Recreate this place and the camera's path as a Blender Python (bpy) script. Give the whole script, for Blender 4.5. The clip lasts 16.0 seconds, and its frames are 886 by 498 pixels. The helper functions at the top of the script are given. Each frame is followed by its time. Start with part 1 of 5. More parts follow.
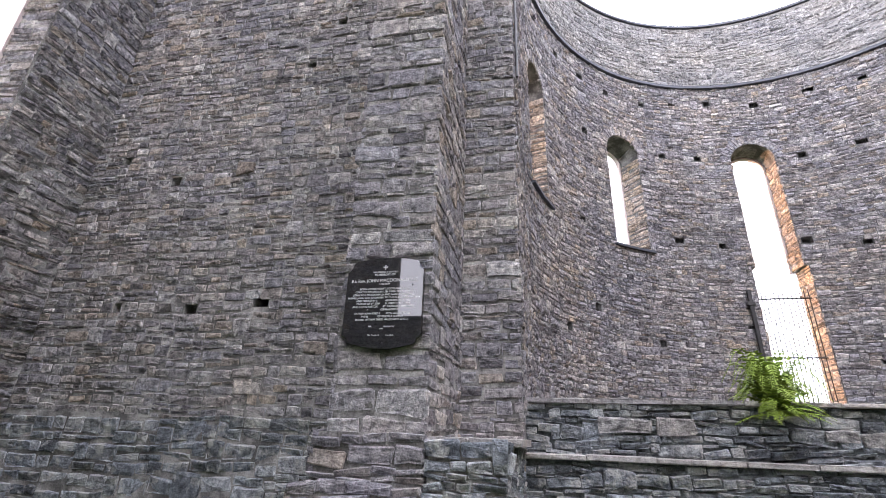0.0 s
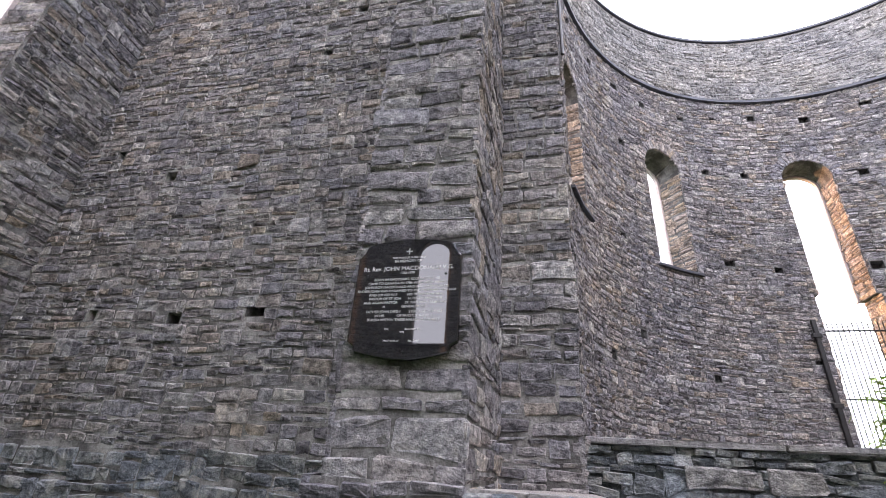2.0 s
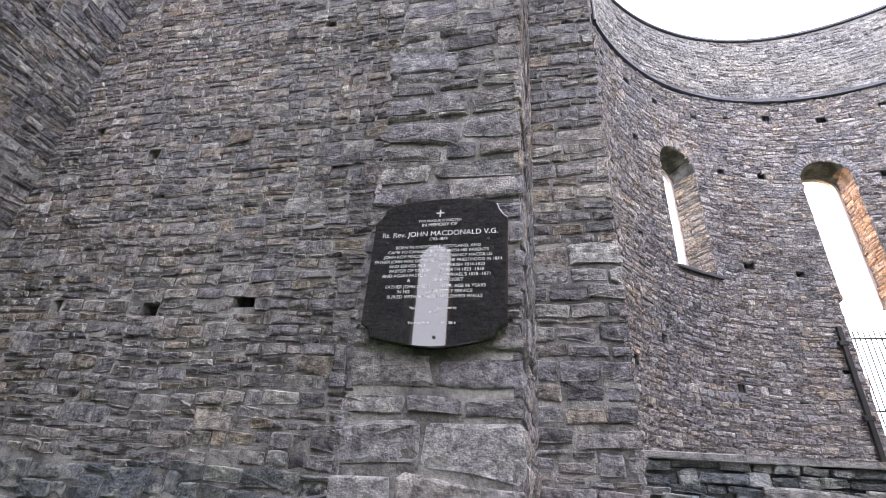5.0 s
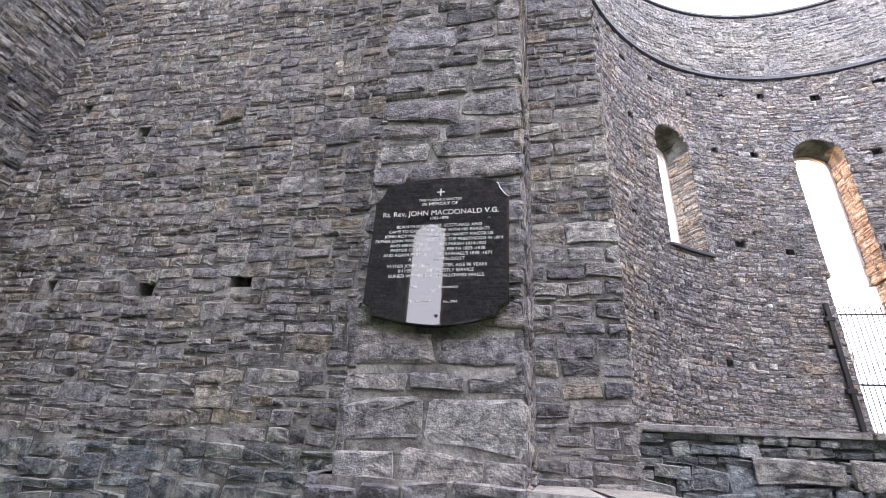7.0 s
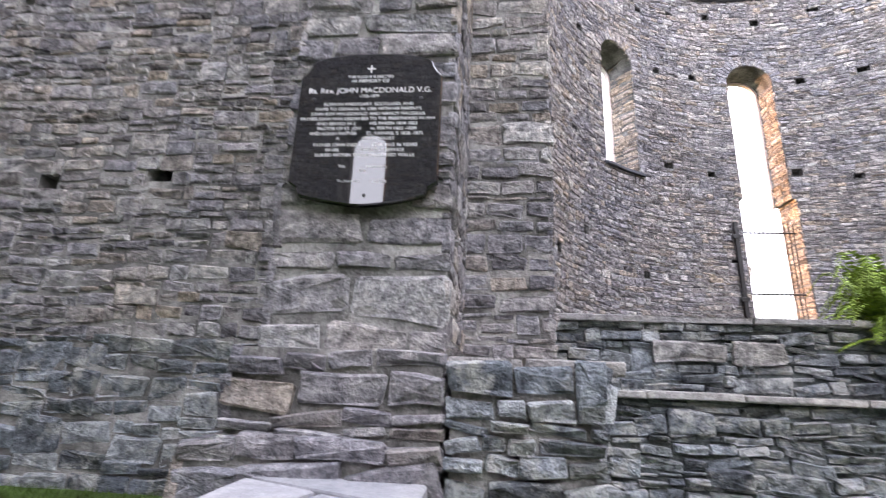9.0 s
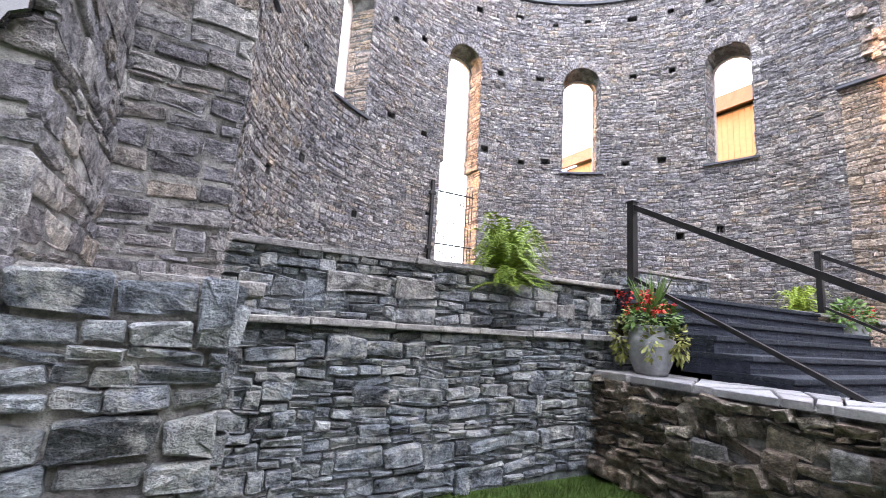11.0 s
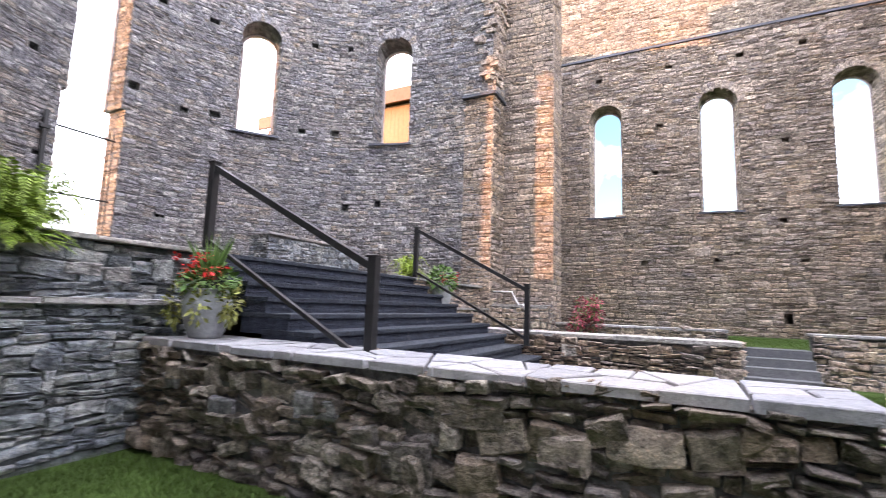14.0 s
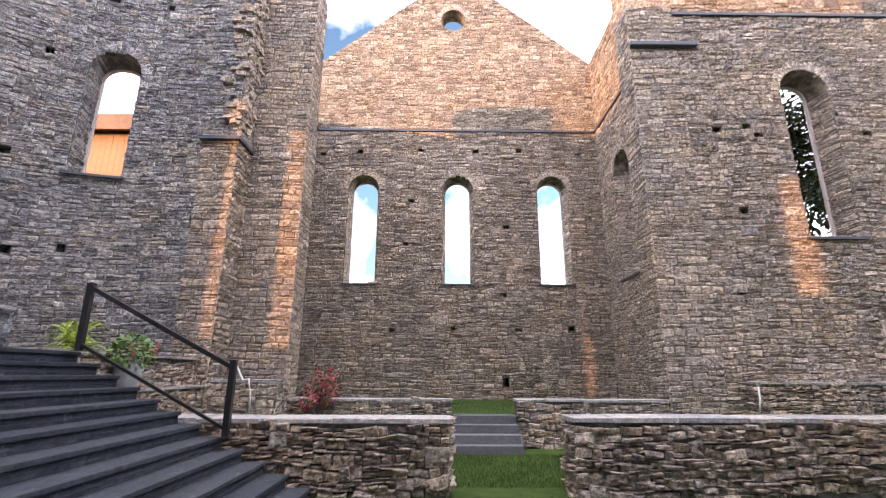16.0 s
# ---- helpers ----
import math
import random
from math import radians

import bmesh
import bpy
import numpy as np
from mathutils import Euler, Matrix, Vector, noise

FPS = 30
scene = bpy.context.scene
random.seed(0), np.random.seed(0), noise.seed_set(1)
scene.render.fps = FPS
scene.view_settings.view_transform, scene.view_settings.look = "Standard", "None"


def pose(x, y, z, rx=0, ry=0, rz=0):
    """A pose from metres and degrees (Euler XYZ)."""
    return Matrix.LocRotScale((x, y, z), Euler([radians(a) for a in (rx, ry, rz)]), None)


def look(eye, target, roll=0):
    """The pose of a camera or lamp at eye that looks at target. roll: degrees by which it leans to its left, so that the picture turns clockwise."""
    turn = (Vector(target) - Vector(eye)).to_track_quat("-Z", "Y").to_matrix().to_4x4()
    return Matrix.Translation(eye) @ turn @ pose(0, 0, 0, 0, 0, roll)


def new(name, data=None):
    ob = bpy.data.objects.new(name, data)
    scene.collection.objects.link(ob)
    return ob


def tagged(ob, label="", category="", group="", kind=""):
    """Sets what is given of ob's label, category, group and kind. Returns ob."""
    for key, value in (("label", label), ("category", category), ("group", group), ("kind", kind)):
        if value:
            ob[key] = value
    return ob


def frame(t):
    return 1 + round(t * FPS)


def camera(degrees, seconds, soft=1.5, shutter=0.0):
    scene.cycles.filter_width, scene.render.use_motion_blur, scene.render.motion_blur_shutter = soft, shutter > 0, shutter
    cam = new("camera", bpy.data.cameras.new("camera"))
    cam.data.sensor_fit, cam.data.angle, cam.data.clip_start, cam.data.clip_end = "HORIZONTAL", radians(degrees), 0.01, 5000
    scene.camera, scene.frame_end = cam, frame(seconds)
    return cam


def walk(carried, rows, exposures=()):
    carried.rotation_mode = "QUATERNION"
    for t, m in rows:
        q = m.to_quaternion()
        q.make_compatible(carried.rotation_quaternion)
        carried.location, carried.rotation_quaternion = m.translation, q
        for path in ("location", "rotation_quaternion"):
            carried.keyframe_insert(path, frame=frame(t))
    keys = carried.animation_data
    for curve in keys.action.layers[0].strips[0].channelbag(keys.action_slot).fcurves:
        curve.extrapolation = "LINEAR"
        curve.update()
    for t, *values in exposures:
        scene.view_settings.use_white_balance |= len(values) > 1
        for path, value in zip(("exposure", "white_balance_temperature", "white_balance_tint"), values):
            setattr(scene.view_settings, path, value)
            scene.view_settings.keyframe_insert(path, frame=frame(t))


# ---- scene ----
cam = camera(87.3, 16.0, soft=0.6, shutter=0.25)
PATH = [
    (0, (-6.274, -4.224, 1.595), (-6.701, -2.422, 2.349), 2.1),
    (0.5, (-6.384, -3.966, 1.618), (-6.813, -2.167, 2.379), 2.1),
    (1, (-6.498, -3.662, 1.622), (-6.919, -1.867, 2.398), 2.4),
    (1.5, (-6.594, -3.373, 1.634), (-7.057, -1.636, 2.512), 3.4),
    (2, (-6.759, -3.045, 1.647), (-7.237, -1.318, 2.534), 4.0),
    (2.5, (-6.961, -2.785, 1.680), (-7.434, -1.055, 2.565), 4.3),
    (3, (-7.083, -2.502, 1.694), (-7.544, -0.774, 2.590), 5.2),
    (3.5, (-7.202, -2.296, 1.689), (-7.661, -0.584, 2.617), 6.4),
    (6, (-7.216, -2.403, 1.693), (-7.657, -0.672, 2.591), 3.2),
    (6.5, (-7.229, -2.408, 1.692), (-7.664, -0.658, 2.558), 3.3),
    (7, (-7.256, -2.373, 1.687), (-7.675, -0.611, 2.534), 3.7),
    (7.5, (-7.266, -2.355, 1.662), (-7.627, -0.580, 2.510), 3.9),
    (8, (-7.285, -2.383, 1.657), (-7.643, -0.565, 2.409), 2.0),
    (8.5, (-7.281, -2.346, 1.614), (-7.643, -0.505, 2.307), 1.7),
    (9, (-7.184, -2.275, 1.499), (-7.367, -0.358, 2.040), 2.3),
    (9.5, (-7.111, -2.092, 1.470), (-6.873, -0.149, 1.868), 0.5),
    (10, (-7.038, -2.075, 1.462), (-6.416, -0.198, 1.755), 3.1),
    (12.5, (-6.417, -2.575, 1.500), (-5.219, -1.017, 1.869), 0.5),
    (13, (-6.221, -2.890, 1.468), (-4.874, -1.452, 1.812), 0.6),
    (13.5, (-5.971, -3.072, 1.490), (-4.420, -1.849, 1.805), -0.1),
    (14, (-5.683, -3.271, 1.514), (-3.922, -2.354, 1.755), 1.9),
    (14.5, (-5.288, -3.394, 1.575), (-3.393, -2.816, 1.851), 2.7),
    (15, (-5.017, -3.611, 1.625), (-3.069, -3.331, 1.982), -0.2),
    (15.5, (-4.844, -3.778, 1.677), (-2.886, -3.640, 2.060), 0.5),
    (16, (-4.742, -3.836, 1.766), (-2.810, -3.851, 2.284), 0.3),
]
EXPOSURES = [(0.0, 1.41, 6250, 18), (0.5, 1.35, 6250, 18), (2.0, 1.23, 6250, 18), (3.0, 1.43, 6250, 18), (3.5, 1.12, 6250, 18), (6.0, 1.62, 6250, 18), (7.0, 1.56, 6250, 18), (8.0, 1.65, 6250, 18), (9.5, 1.73, 6150, 17), (13.0, 1.67, 6100, 16), (14.0, 1.49, 6130, 18), (15.0, 1.34, 6280, 18), (15.5, 1.10, 6280, 19), (16.0, 0.99, 6280, 20)]
walk(cam, [(t, look(eye, target, roll)) for t, eye, target, roll in PATH], EXPOSURES)

# ---- world, sun, exposure ----
SUN_AZ, SUN_EL = math.atan2(0.801, -0.598), radians(6.9)
world = bpy.data.worlds.new("sky")
scene.world = world
world.use_nodes = True
wn, wl = world.node_tree.nodes, world.node_tree.links
wn.clear()
w_out, w_bg = wn.new("ShaderNodeOutputWorld"), wn.new("ShaderNodeBackground")
w_sky = wn.new("ShaderNodeTexSky")
w_sky.sky_type, w_sky.sun_disc = "NISHITA", False
w_sky.sun_elevation, w_sky.sun_rotation = SUN_EL, radians(-36.9)
w_gain = wn.new("ShaderNodeMix")
w_gain.data_type, w_gain.blend_type = "RGBA", "MULTIPLY"
w_gain.inputs["Factor"].default_value = 1.0
w_gain.inputs["B"].default_value = (0.95, 1.10, 1.20, 1)
w_cloud = wn.new("ShaderNodeMix")
w_cloud.data_type = "RGBA"
w_cloud.inputs["B"].default_value = (12.0, 12.1, 12.8, 1)
w_tc, w_noise, w_ramp = wn.new("ShaderNodeTexCoord"), wn.new("ShaderNodeTexNoise"), wn.new("ShaderNodeValToRGB")
w_noise.inputs["Scale"].default_value, w_noise.inputs["Detail"].default_value = 2.6, 6.0
w_ramp.color_ramp.elements[0].position, w_ramp.color_ramp.elements[1].position = 0.375, 0.49
w_map = wn.new("ShaderNodeMapping")
w_map.inputs["Rotation"].default_value = (0, 0, radians(48))
wl.new(w_tc.outputs["Generated"], w_map.inputs["Vector"])
wl.new(w_map.outputs["Vector"], w_noise.inputs["Vector"])
w_sep, w_lean, w_sum = wn.new("ShaderNodeSeparateXYZ"), wn.new("ShaderNodeMath"), wn.new("ShaderNodeMath")
w_lean.operation, w_sum.operation = "MULTIPLY_ADD", "ADD"
w_lean.inputs[1].default_value, w_lean.inputs[2].default_value = -0.14, 0.08
wl.new(w_tc.outputs["Generated"], w_sep.inputs["Vector"])
wl.new(w_sep.outputs["X"], w_lean.inputs[0])
wl.new(w_noise.outputs["Fac"], w_sum.inputs[0])
wl.new(w_lean.outputs["Value"], w_sum.inputs[1])
wl.new(w_sum.outputs["Value"], w_ramp.inputs["Fac"])
wl.new(w_ramp.outputs["Color"], w_cloud.inputs["Factor"])
wl.new(w_sky.outputs["Color"], w_gain.inputs["A"])
wl.new(w_gain.outputs["Result"], w_cloud.inputs["A"])
wl.new(w_cloud.outputs["Result"], w_bg.inputs["Color"])
w_bg.inputs["Strength"].default_value = 0.22
wl.new(w_bg.outputs["Background"], w_out.inputs["Surface"])

sun_data = bpy.data.lights.new("sun", "SUN")
sun_data.energy, sun_data.angle, sun_data.color = 4.2, radians(0.6), (1.0, 0.50, 0.20)
sun = new("sun", sun_data)
sun_way = Vector((math.cos(SUN_AZ) * math.cos(SUN_EL), math.sin(SUN_AZ) * math.cos(SUN_EL), math.sin(SUN_EL)))
sun.matrix_world = look(sun_way * 60, (0, 0, 0))


# ---- materials ----
def mat_base(name, rough=0.9, metal=0.0, spec=0.3):
    m = bpy.data.materials.new(name)
    m.use_nodes = True
    b = m.node_tree.nodes["Principled BSDF"]
    b.inputs["Roughness"].default_value, b.inputs["Metallic"].default_value = rough, metal
    b.inputs["Specular IOR Level"].default_value = spec
    return m, m.node_tree.nodes, m.node_tree.links, b


def tex_noise(n, l, scale, detail=4.0, rough=0.6, coords="Object", stretch=None):
    tc, nz = n.new("ShaderNodeTexCoord"), n.new("ShaderNodeTexNoise")
    nz.inputs["Scale"].default_value, nz.inputs["Detail"].default_value, nz.inputs["Roughness"].default_value = scale, detail, rough
    src = tc.outputs[coords]
    if stretch:
        mp = n.new("ShaderNodeMapping")
        mp.inputs["Scale"].default_value = stretch
        l.new(src, mp.inputs["Vector"])
        src = mp.outputs["Vector"]
    l.new(src, nz.inputs["Vector"])
    return nz.outputs["Fac"]


def world_pos(n):
    return n.new("ShaderNodeNewGeometry").outputs["Position"]


def ramp(n, l, fac, stops):
    r = n.new("ShaderNodeValToRGB")
    els = r.color_ramp.elements
    while len(els) < len(stops):
        els.new(0.5)
    for e, (p, c) in zip(els, stops):
        e.position, e.color = p, (*c, 1) if len(c) == 3 else c
    l.new(fac, r.inputs["Fac"])
    return r.outputs["Color"]


def mix(n, l, fac, a, b, mode="MIX"):
    m = n.new("ShaderNodeMix")
    m.data_type, m.blend_type = "RGBA", mode
    for key, v in (("Factor", fac), ("A", a), ("B", b)):
        if isinstance(v, (int, float)):
            m.inputs[key].default_value = v
        elif isinstance(v, tuple):
            m.inputs[key].default_value = (*v, 1)
        else:
            l.new(v, m.inputs[key])
    return m.outputs["Result"]


def maths(n, l, op, a, b=0.0):
    m = n.new("ShaderNodeMath")
    m.operation = op
    for i, v in enumerate((a, b)):
        if isinstance(v, (int, float)):
            m.inputs[i].default_value = v
        else:
            l.new(v, m.inputs[i])
    return m.outputs[0]


def pos_noise(n, l, scale, detail=4.0, rough=0.6, stretch=None):
    """Noise by place in the world, so that pieces that share a mesh still differ."""
    nz = n.new("ShaderNodeTexNoise")
    nz.inputs["Scale"].default_value, nz.inputs["Detail"].default_value, nz.inputs["Roughness"].default_value = scale, detail, rough
    src = world_pos(n)
    if stretch:
        mp = n.new("ShaderNodeMapping")
        mp.inputs["Scale"].default_value = stretch
        l.new(src, mp.inputs["Vector"])
        src = mp.outputs["Vector"]
    l.new(src, nz.inputs["Vector"])
    return nz.outputs["Fac"]


def bump(n, l, b, height, strength, dist):
    bp = n.new("ShaderNodeBump")
    bp.inputs["Strength"].default_value, bp.inputs["Distance"].default_value = strength, dist
    l.new(height, bp.inputs["Height"])
    l.new(bp.outputs["Normal"], b.inputs["Normal"])


def stone_mat(name, tones, lichen=0.25, moss=0.0, rough=0.92, grain=1.0, patch=9.0, reach=0.60):
    """Rubble stone: each piece its own tone, with grain, stains and lichen."""
    m, n, l, b = mat_base(name, rough, 0.0, 0.25)
    isl = n.new("ShaderNodeNewGeometry").outputs["Random Per Island"]
    obj = n.new("ShaderNodeObjectInfo").outputs["Random"]
    rnd = maths(n, l, "FRACT", maths(n, l, "ADD", isl, obj))
    k = len(tones)
    col = ramp(n, l, rnd, [(i / (k - 1), c) for i, c in enumerate(tones)])
    fine = pos_noise(n, l, 30.0, 6.0, 0.7, (1, 1, 1.4))
    col = mix(n, l, 0.55 * min(1.0, grain), col, ramp(n, l, fine, [(0.30, (0.45, 0.45, 0.46)), (0.47, (0.95, 0.95, 0.95)), (0.70, (1.55, 1.53, 1.50))]), "MULTIPLY")
    speck = pos_noise(n, l, 75.0, 3.0, 0.75)
    mott = pos_noise(n, l, 11.0, 6.0, 0.70)
    col = mix(n, l, 0.95 * min(1.0, grain) ** 1.5, col, ramp(n, l, mott, [(0.34, (0.32, 0.32, 0.34)), (0.5, (0.97, 0.97, 0.97)), (0.66, (1.65, 1.62, 1.57))]), "MULTIPLY")
    col = mix(n, l, 0.35 * min(1.0, grain), col, ramp(n, l, speck, [(0.33, (0.35, 0.35, 0.36)), (0.5, (1, 1, 1)), (0.68, (1.7, 1.68, 1.65))]), "MULTIPLY")
    big = pos_noise(n, l, 0.55, 4.0, 0.6)
    col = mix(n, l, 0.8, col, ramp(n, l, big, [(0.3, (0.72, 0.74, 0.80)), (0.5, (1, 1, 1)), (0.7, (1.16, 1.08, 0.96))]), "MULTIPLY")
    spots = pos_noise(n, l, patch, 7.0, 0.72)
    lf = ramp(n, l, spots, [(reach, (0, 0, 0)), (reach + 0.10, (lichen,) * 3)])
    col = mix(n, l, lf, col, (0.50, 0.50, 0.47))
    if moss:
        mf = ramp(n, l, pos_noise(n, l, 3.2, 5.0, 0.65), [(0.52, (0, 0, 0)), (0.70, (moss,) * 3)])
        col = mix(n, l, mf, col, (0.085, 0.10, 0.045))
    l.new(col, b.inputs["Base Color"])
    hgt = maths(n, l, "ADD", pos_noise(n, l, 11.0, 7.0, 0.62, (1, 1, 1.25)), maths(n, l, "MULTIPLY", pos_noise(n, l, 60.0, 4.0, 0.7), 0.4))
    bump(n, l, b, hgt, 1.0 * grain, 0.06)
    return m


def plain_mat(name, colour, rough=0.6, metal=0.0, spread=0.12, scale=12.0, relief=0.25, spec=0.4):
    m, n, l, b = mat_base(name, rough, metal, spec)
    f = pos_noise(n, l, scale, 5.0, 0.65)
    g = pos_noise(n, l, scale * 0.13, 3.0, 0.6)
    lo, hi = tuple(c * (1 - 2.2 * spread) for c in colour), tuple(min(1, c * (1 + 2.2 * spread)) for c in colour)
    col = mix(n, l, 0.5, ramp(n, l, f, [(0.3, lo), (0.7, hi)]), ramp(n, l, g, [(0.3, lo), (0.7, hi)]))
    l.new(col, b.inputs["Base Color"])
    if relief:
        bump(n, l, b, f, relief, 0.01)
    return m


GREY = [(0.148, 0.142, 0.152), (0.339, 0.328, 0.339), (0.215, 0.209, 0.226), (0.407, 0.384, 0.362), (0.271, 0.266, 0.282), (0.350, 0.305, 0.254), (0.237, 0.237, 0.260), (0.475, 0.464, 0.447), (0.181, 0.170, 0.181)]
M_WALL = stone_mat("rubble limestone", GREY, 0.30)
M_TERR = stone_mat("weathered terrace stone", [(0.150, 0.168, 0.190), (0.315, 0.350, 0.380), (0.070, 0.078, 0.088), (0.370, 0.395, 0.400), (0.205, 0.228, 0.258), (0.42, 0.44, 0.45), (0.245, 0.272, 0.300), (0.11, 0.12, 0.135)], 0.85, 0.30, grain=1.1, patch=4.0, reach=0.515)
M_CAPW = stone_mat("brown rubble stone", [(0.138, 0.119, 0.100), (0.325, 0.275, 0.219), (0.200, 0.175, 0.156), (0.450, 0.400, 0.331), (0.175, 0.156, 0.150), (0.288, 0.231, 0.175)], 0.5, 0.1, grain=1.2)
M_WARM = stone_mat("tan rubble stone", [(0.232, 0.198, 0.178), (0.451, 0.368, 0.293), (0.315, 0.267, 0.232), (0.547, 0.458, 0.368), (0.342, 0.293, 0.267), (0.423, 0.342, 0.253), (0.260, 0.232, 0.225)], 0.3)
M_TAN = stone_mat("light tan upper masonry", [(0.19, 0.155, 0.122), (0.37, 0.315, 0.25), (0.26, 0.218, 0.175), (0.43, 0.37, 0.295), (0.15, 0.122, 0.098), (0.33, 0.275, 0.215)], 0.3)
M_PALE = stone_mat("pale upper masonry", [(0.215, 0.212, 0.212), (0.310, 0.306, 0.298), (0.175, 0.175, 0.175), (0.36, 0.352, 0.34), (0.255, 0.25, 0.243)], 0.4)
M_SLAB = stone_mat("flagstone", [(0.275, 0.269, 0.275), (0.341, 0.336, 0.346), (0.308, 0.309, 0.317), (0.250, 0.248, 0.261), (0.328, 0.316, 0.317)], 0.25, grain=0.4, rough=0.8)
M_COPE = stone_mat("coping slab stone", [(0.26, 0.25, 0.24), (0.36, 0.35, 0.33), (0.30, 0.29, 0.29), (0.22, 0.22, 0.22)], 0.5, grain=0.7)
M_STEP = stone_mat("blue grey step stone", [(0.026, 0.032, 0.047), (0.045, 0.051, 0.070), (0.035, 0.041, 0.058), (0.051, 0.058, 0.076)], 0.2, grain=0.6, rough=0.85)
M_TREAD = stone_mat("worn grey step top", [(0.030, 0.036, 0.047), (0.043, 0.049, 0.061), (0.036, 0.042, 0.054)], 0.25, grain=0.6, rough=0.8)
M_PAVE = stone_mat("grey concrete pavers", [(0.105, 0.107, 0.113), (0.135, 0.135, 0.139), (0.090, 0.093, 0.098)], 0.1, grain=0.4)
def mortar_mat(name, dark, light):
    m, n, l, b = mat_base(name, 0.95, 0.0, 0.2)
    f, g = pos_noise(n, l, 3.0, 5.0, 0.65), pos_noise(n, l, 40.0, 4.0, 0.7)
    # Dark patches stand in for shadow lines in the joints; light ones are mortar.
    col = ramp(n, l, f, [(0.42, dark), (0.64, light)])
    l.new(mix(n, l, 0.7, col, ramp(n, l, g, [(0.3, (0.5, 0.5, 0.5)), (0.7, (1.4, 1.4, 1.4))]), "MULTIPLY"), b.inputs["Base Color"])
    bump(n, l, b, g, 0.9, 0.02)
    return m


M_MORTAR = mortar_mat("lime mortar with joint shade", (0.125, 0.122, 0.116), (0.42, 0.41, 0.385))
M_MORTAR_A = mortar_mat("grey mortar with joint shade", (0.095, 0.094, 0.093), (0.27, 0.267, 0.26))
M_MORTAR_W = mortar_mat("tan mortar with joint shade", (0.11, 0.092, 0.075), (0.33, 0.275, 0.22))
M_MORTAR_T = mortar_mat("green grey terrace mortar", (0.08, 0.09, 0.093), (0.26, 0.282, 0.28))
M_MORTAR_D = plain_mat("dark earthy mortar", (0.21, 0.20, 0.185), 0.95, 0, 0.25, 18.0, 0.9, 0.2)
M_MORTAR_P = plain_mat("pale mortar", (0.27, 0.262, 0.25), 0.95, 0, 0.12, 18.0, 0.7, 0.2)
M_LEDGE = plain_mat("dark lead flashing", (0.075, 0.08, 0.095), 0.6, 0.2, 0.2, 9.0, 0.2)
M_IRON = plain_mat("black painted steel", (0.012, 0.012, 0.013), 0.42, 0.0, 0.2, 40.0, 0.12, 0.5)
M_GRASS = plain_mat("mown grass", (0.040, 0.066, 0.015), 0.95, 0, 0.3, 30.0, 0.9, 0.1)
M_EARTH = plain_mat("bare earth", (0.10, 0.085, 0.06), 0.95, 0, 0.3, 20.0, 0.8, 0.1)
M_BLADE = plain_mat("grass blades", (0.058, 0.098, 0.020), 0.7, 0, 0.3, 5.0, 0.0, 0.2)
M_SEALJOINT = plain_mat("dark joint filler", (0.06, 0.055, 0.05), 0.95, 0, 0.2, 30.0, 0.5, 0.1)

# ---- building tools ----
RNG = np.random.default_rng(7)


def link_mesh(name, verts, faces, material, parent=None, label="", smooth=False):
    me = bpy.data.meshes.new(name)
    me.from_pydata([tuple(v) for v in verts], [], faces)
    me.validate()
    me.update()
    me.materials.append(material)
    if smooth:
        me.polygons.foreach_set("use_smooth", [True] * len(me.polygons))
    ob = new(name, me)
    if parent is not None:
        ob.parent = parent
    if label:
        tagged(ob, label)
    return ob


def part(name, bm, material, parent, label="", smooth=False):
    me = bpy.data.meshes.new(name)
    bmesh.ops.recalc_face_normals(bm, faces=bm.faces)
    bm.to_mesh(me)
    bm.free()
    me.materials.append(material)
    if smooth:
        me.polygons.foreach_set("use_smooth", [True] * len(me.polygons))
    ob = new(name, me)
    ob.parent = parent
    if label:
        tagged(ob, label)
    return ob


def empty(name, at=(0, 0, 0), label="", category="", group="", kind=""):
    ob = new(name)
    ob.empty_display_size = 0.1
    ob.location = at
    return tagged(ob, label, category, group, kind)


def box_bm(lo, hi, bev=0.0, bm=None, rough=0.0, seed=0):
    bm = bm or bmesh.new()
    r = bmesh.ops.create_cube(bm, size=1.0)
    vs = r["verts"]
    for v in vs:
        v.co = Vector([lo[i] + (v.co[i] + 0.5) * (hi[i] - lo[i]) for i in range(3)])
    if bev:
        es = {e for v in vs for e in v.link_edges}
        bmesh.ops.bevel(bm, geom=list(es), offset=bev, segments=2, affect="EDGES", profile=0.6)
    if rough:
        rr = random.Random(seed)
        for v in bm.verts:
            v.co += Vector([rr.uniform(-rough, rough) for _ in range(3)])
    return bm


def tube_bm(points, r, sides=8, bm=None):
    """A tube of one radius, or of a radius for each point, along points."""
    bm = bm or bmesh.new()
    pts = [Vector(p) for p in points]
    rings = []
    for i, p in enumerate(pts):
        way = (pts[min(i + 1, len(pts) - 1)] - pts[max(i - 1, 0)]).normalized()
        side = way.cross(Vector((0.31, 0.17, 0.94)))
        if side.length < 1e-3:
            side = way.cross(Vector((1, 0, 0)))
        side.normalize()
        up = side.cross(way)
        rad = r[i] if isinstance(r, (list, tuple)) else r
        rings.append([bm.verts.new(p + (side * math.cos(2 * math.pi * k / sides) + up * math.sin(2 * math.pi * k / sides)) * rad) for k in range(sides)])
    for a, b in zip(rings, rings[1:]):
        for k in range(sides):
            bm.faces.new((a[k], a[(k + 1) % sides], b[(k + 1) % sides], b[k]))
    bm.faces.new(rings[0])
    bm.faces.new(rings[-1])
    return bm


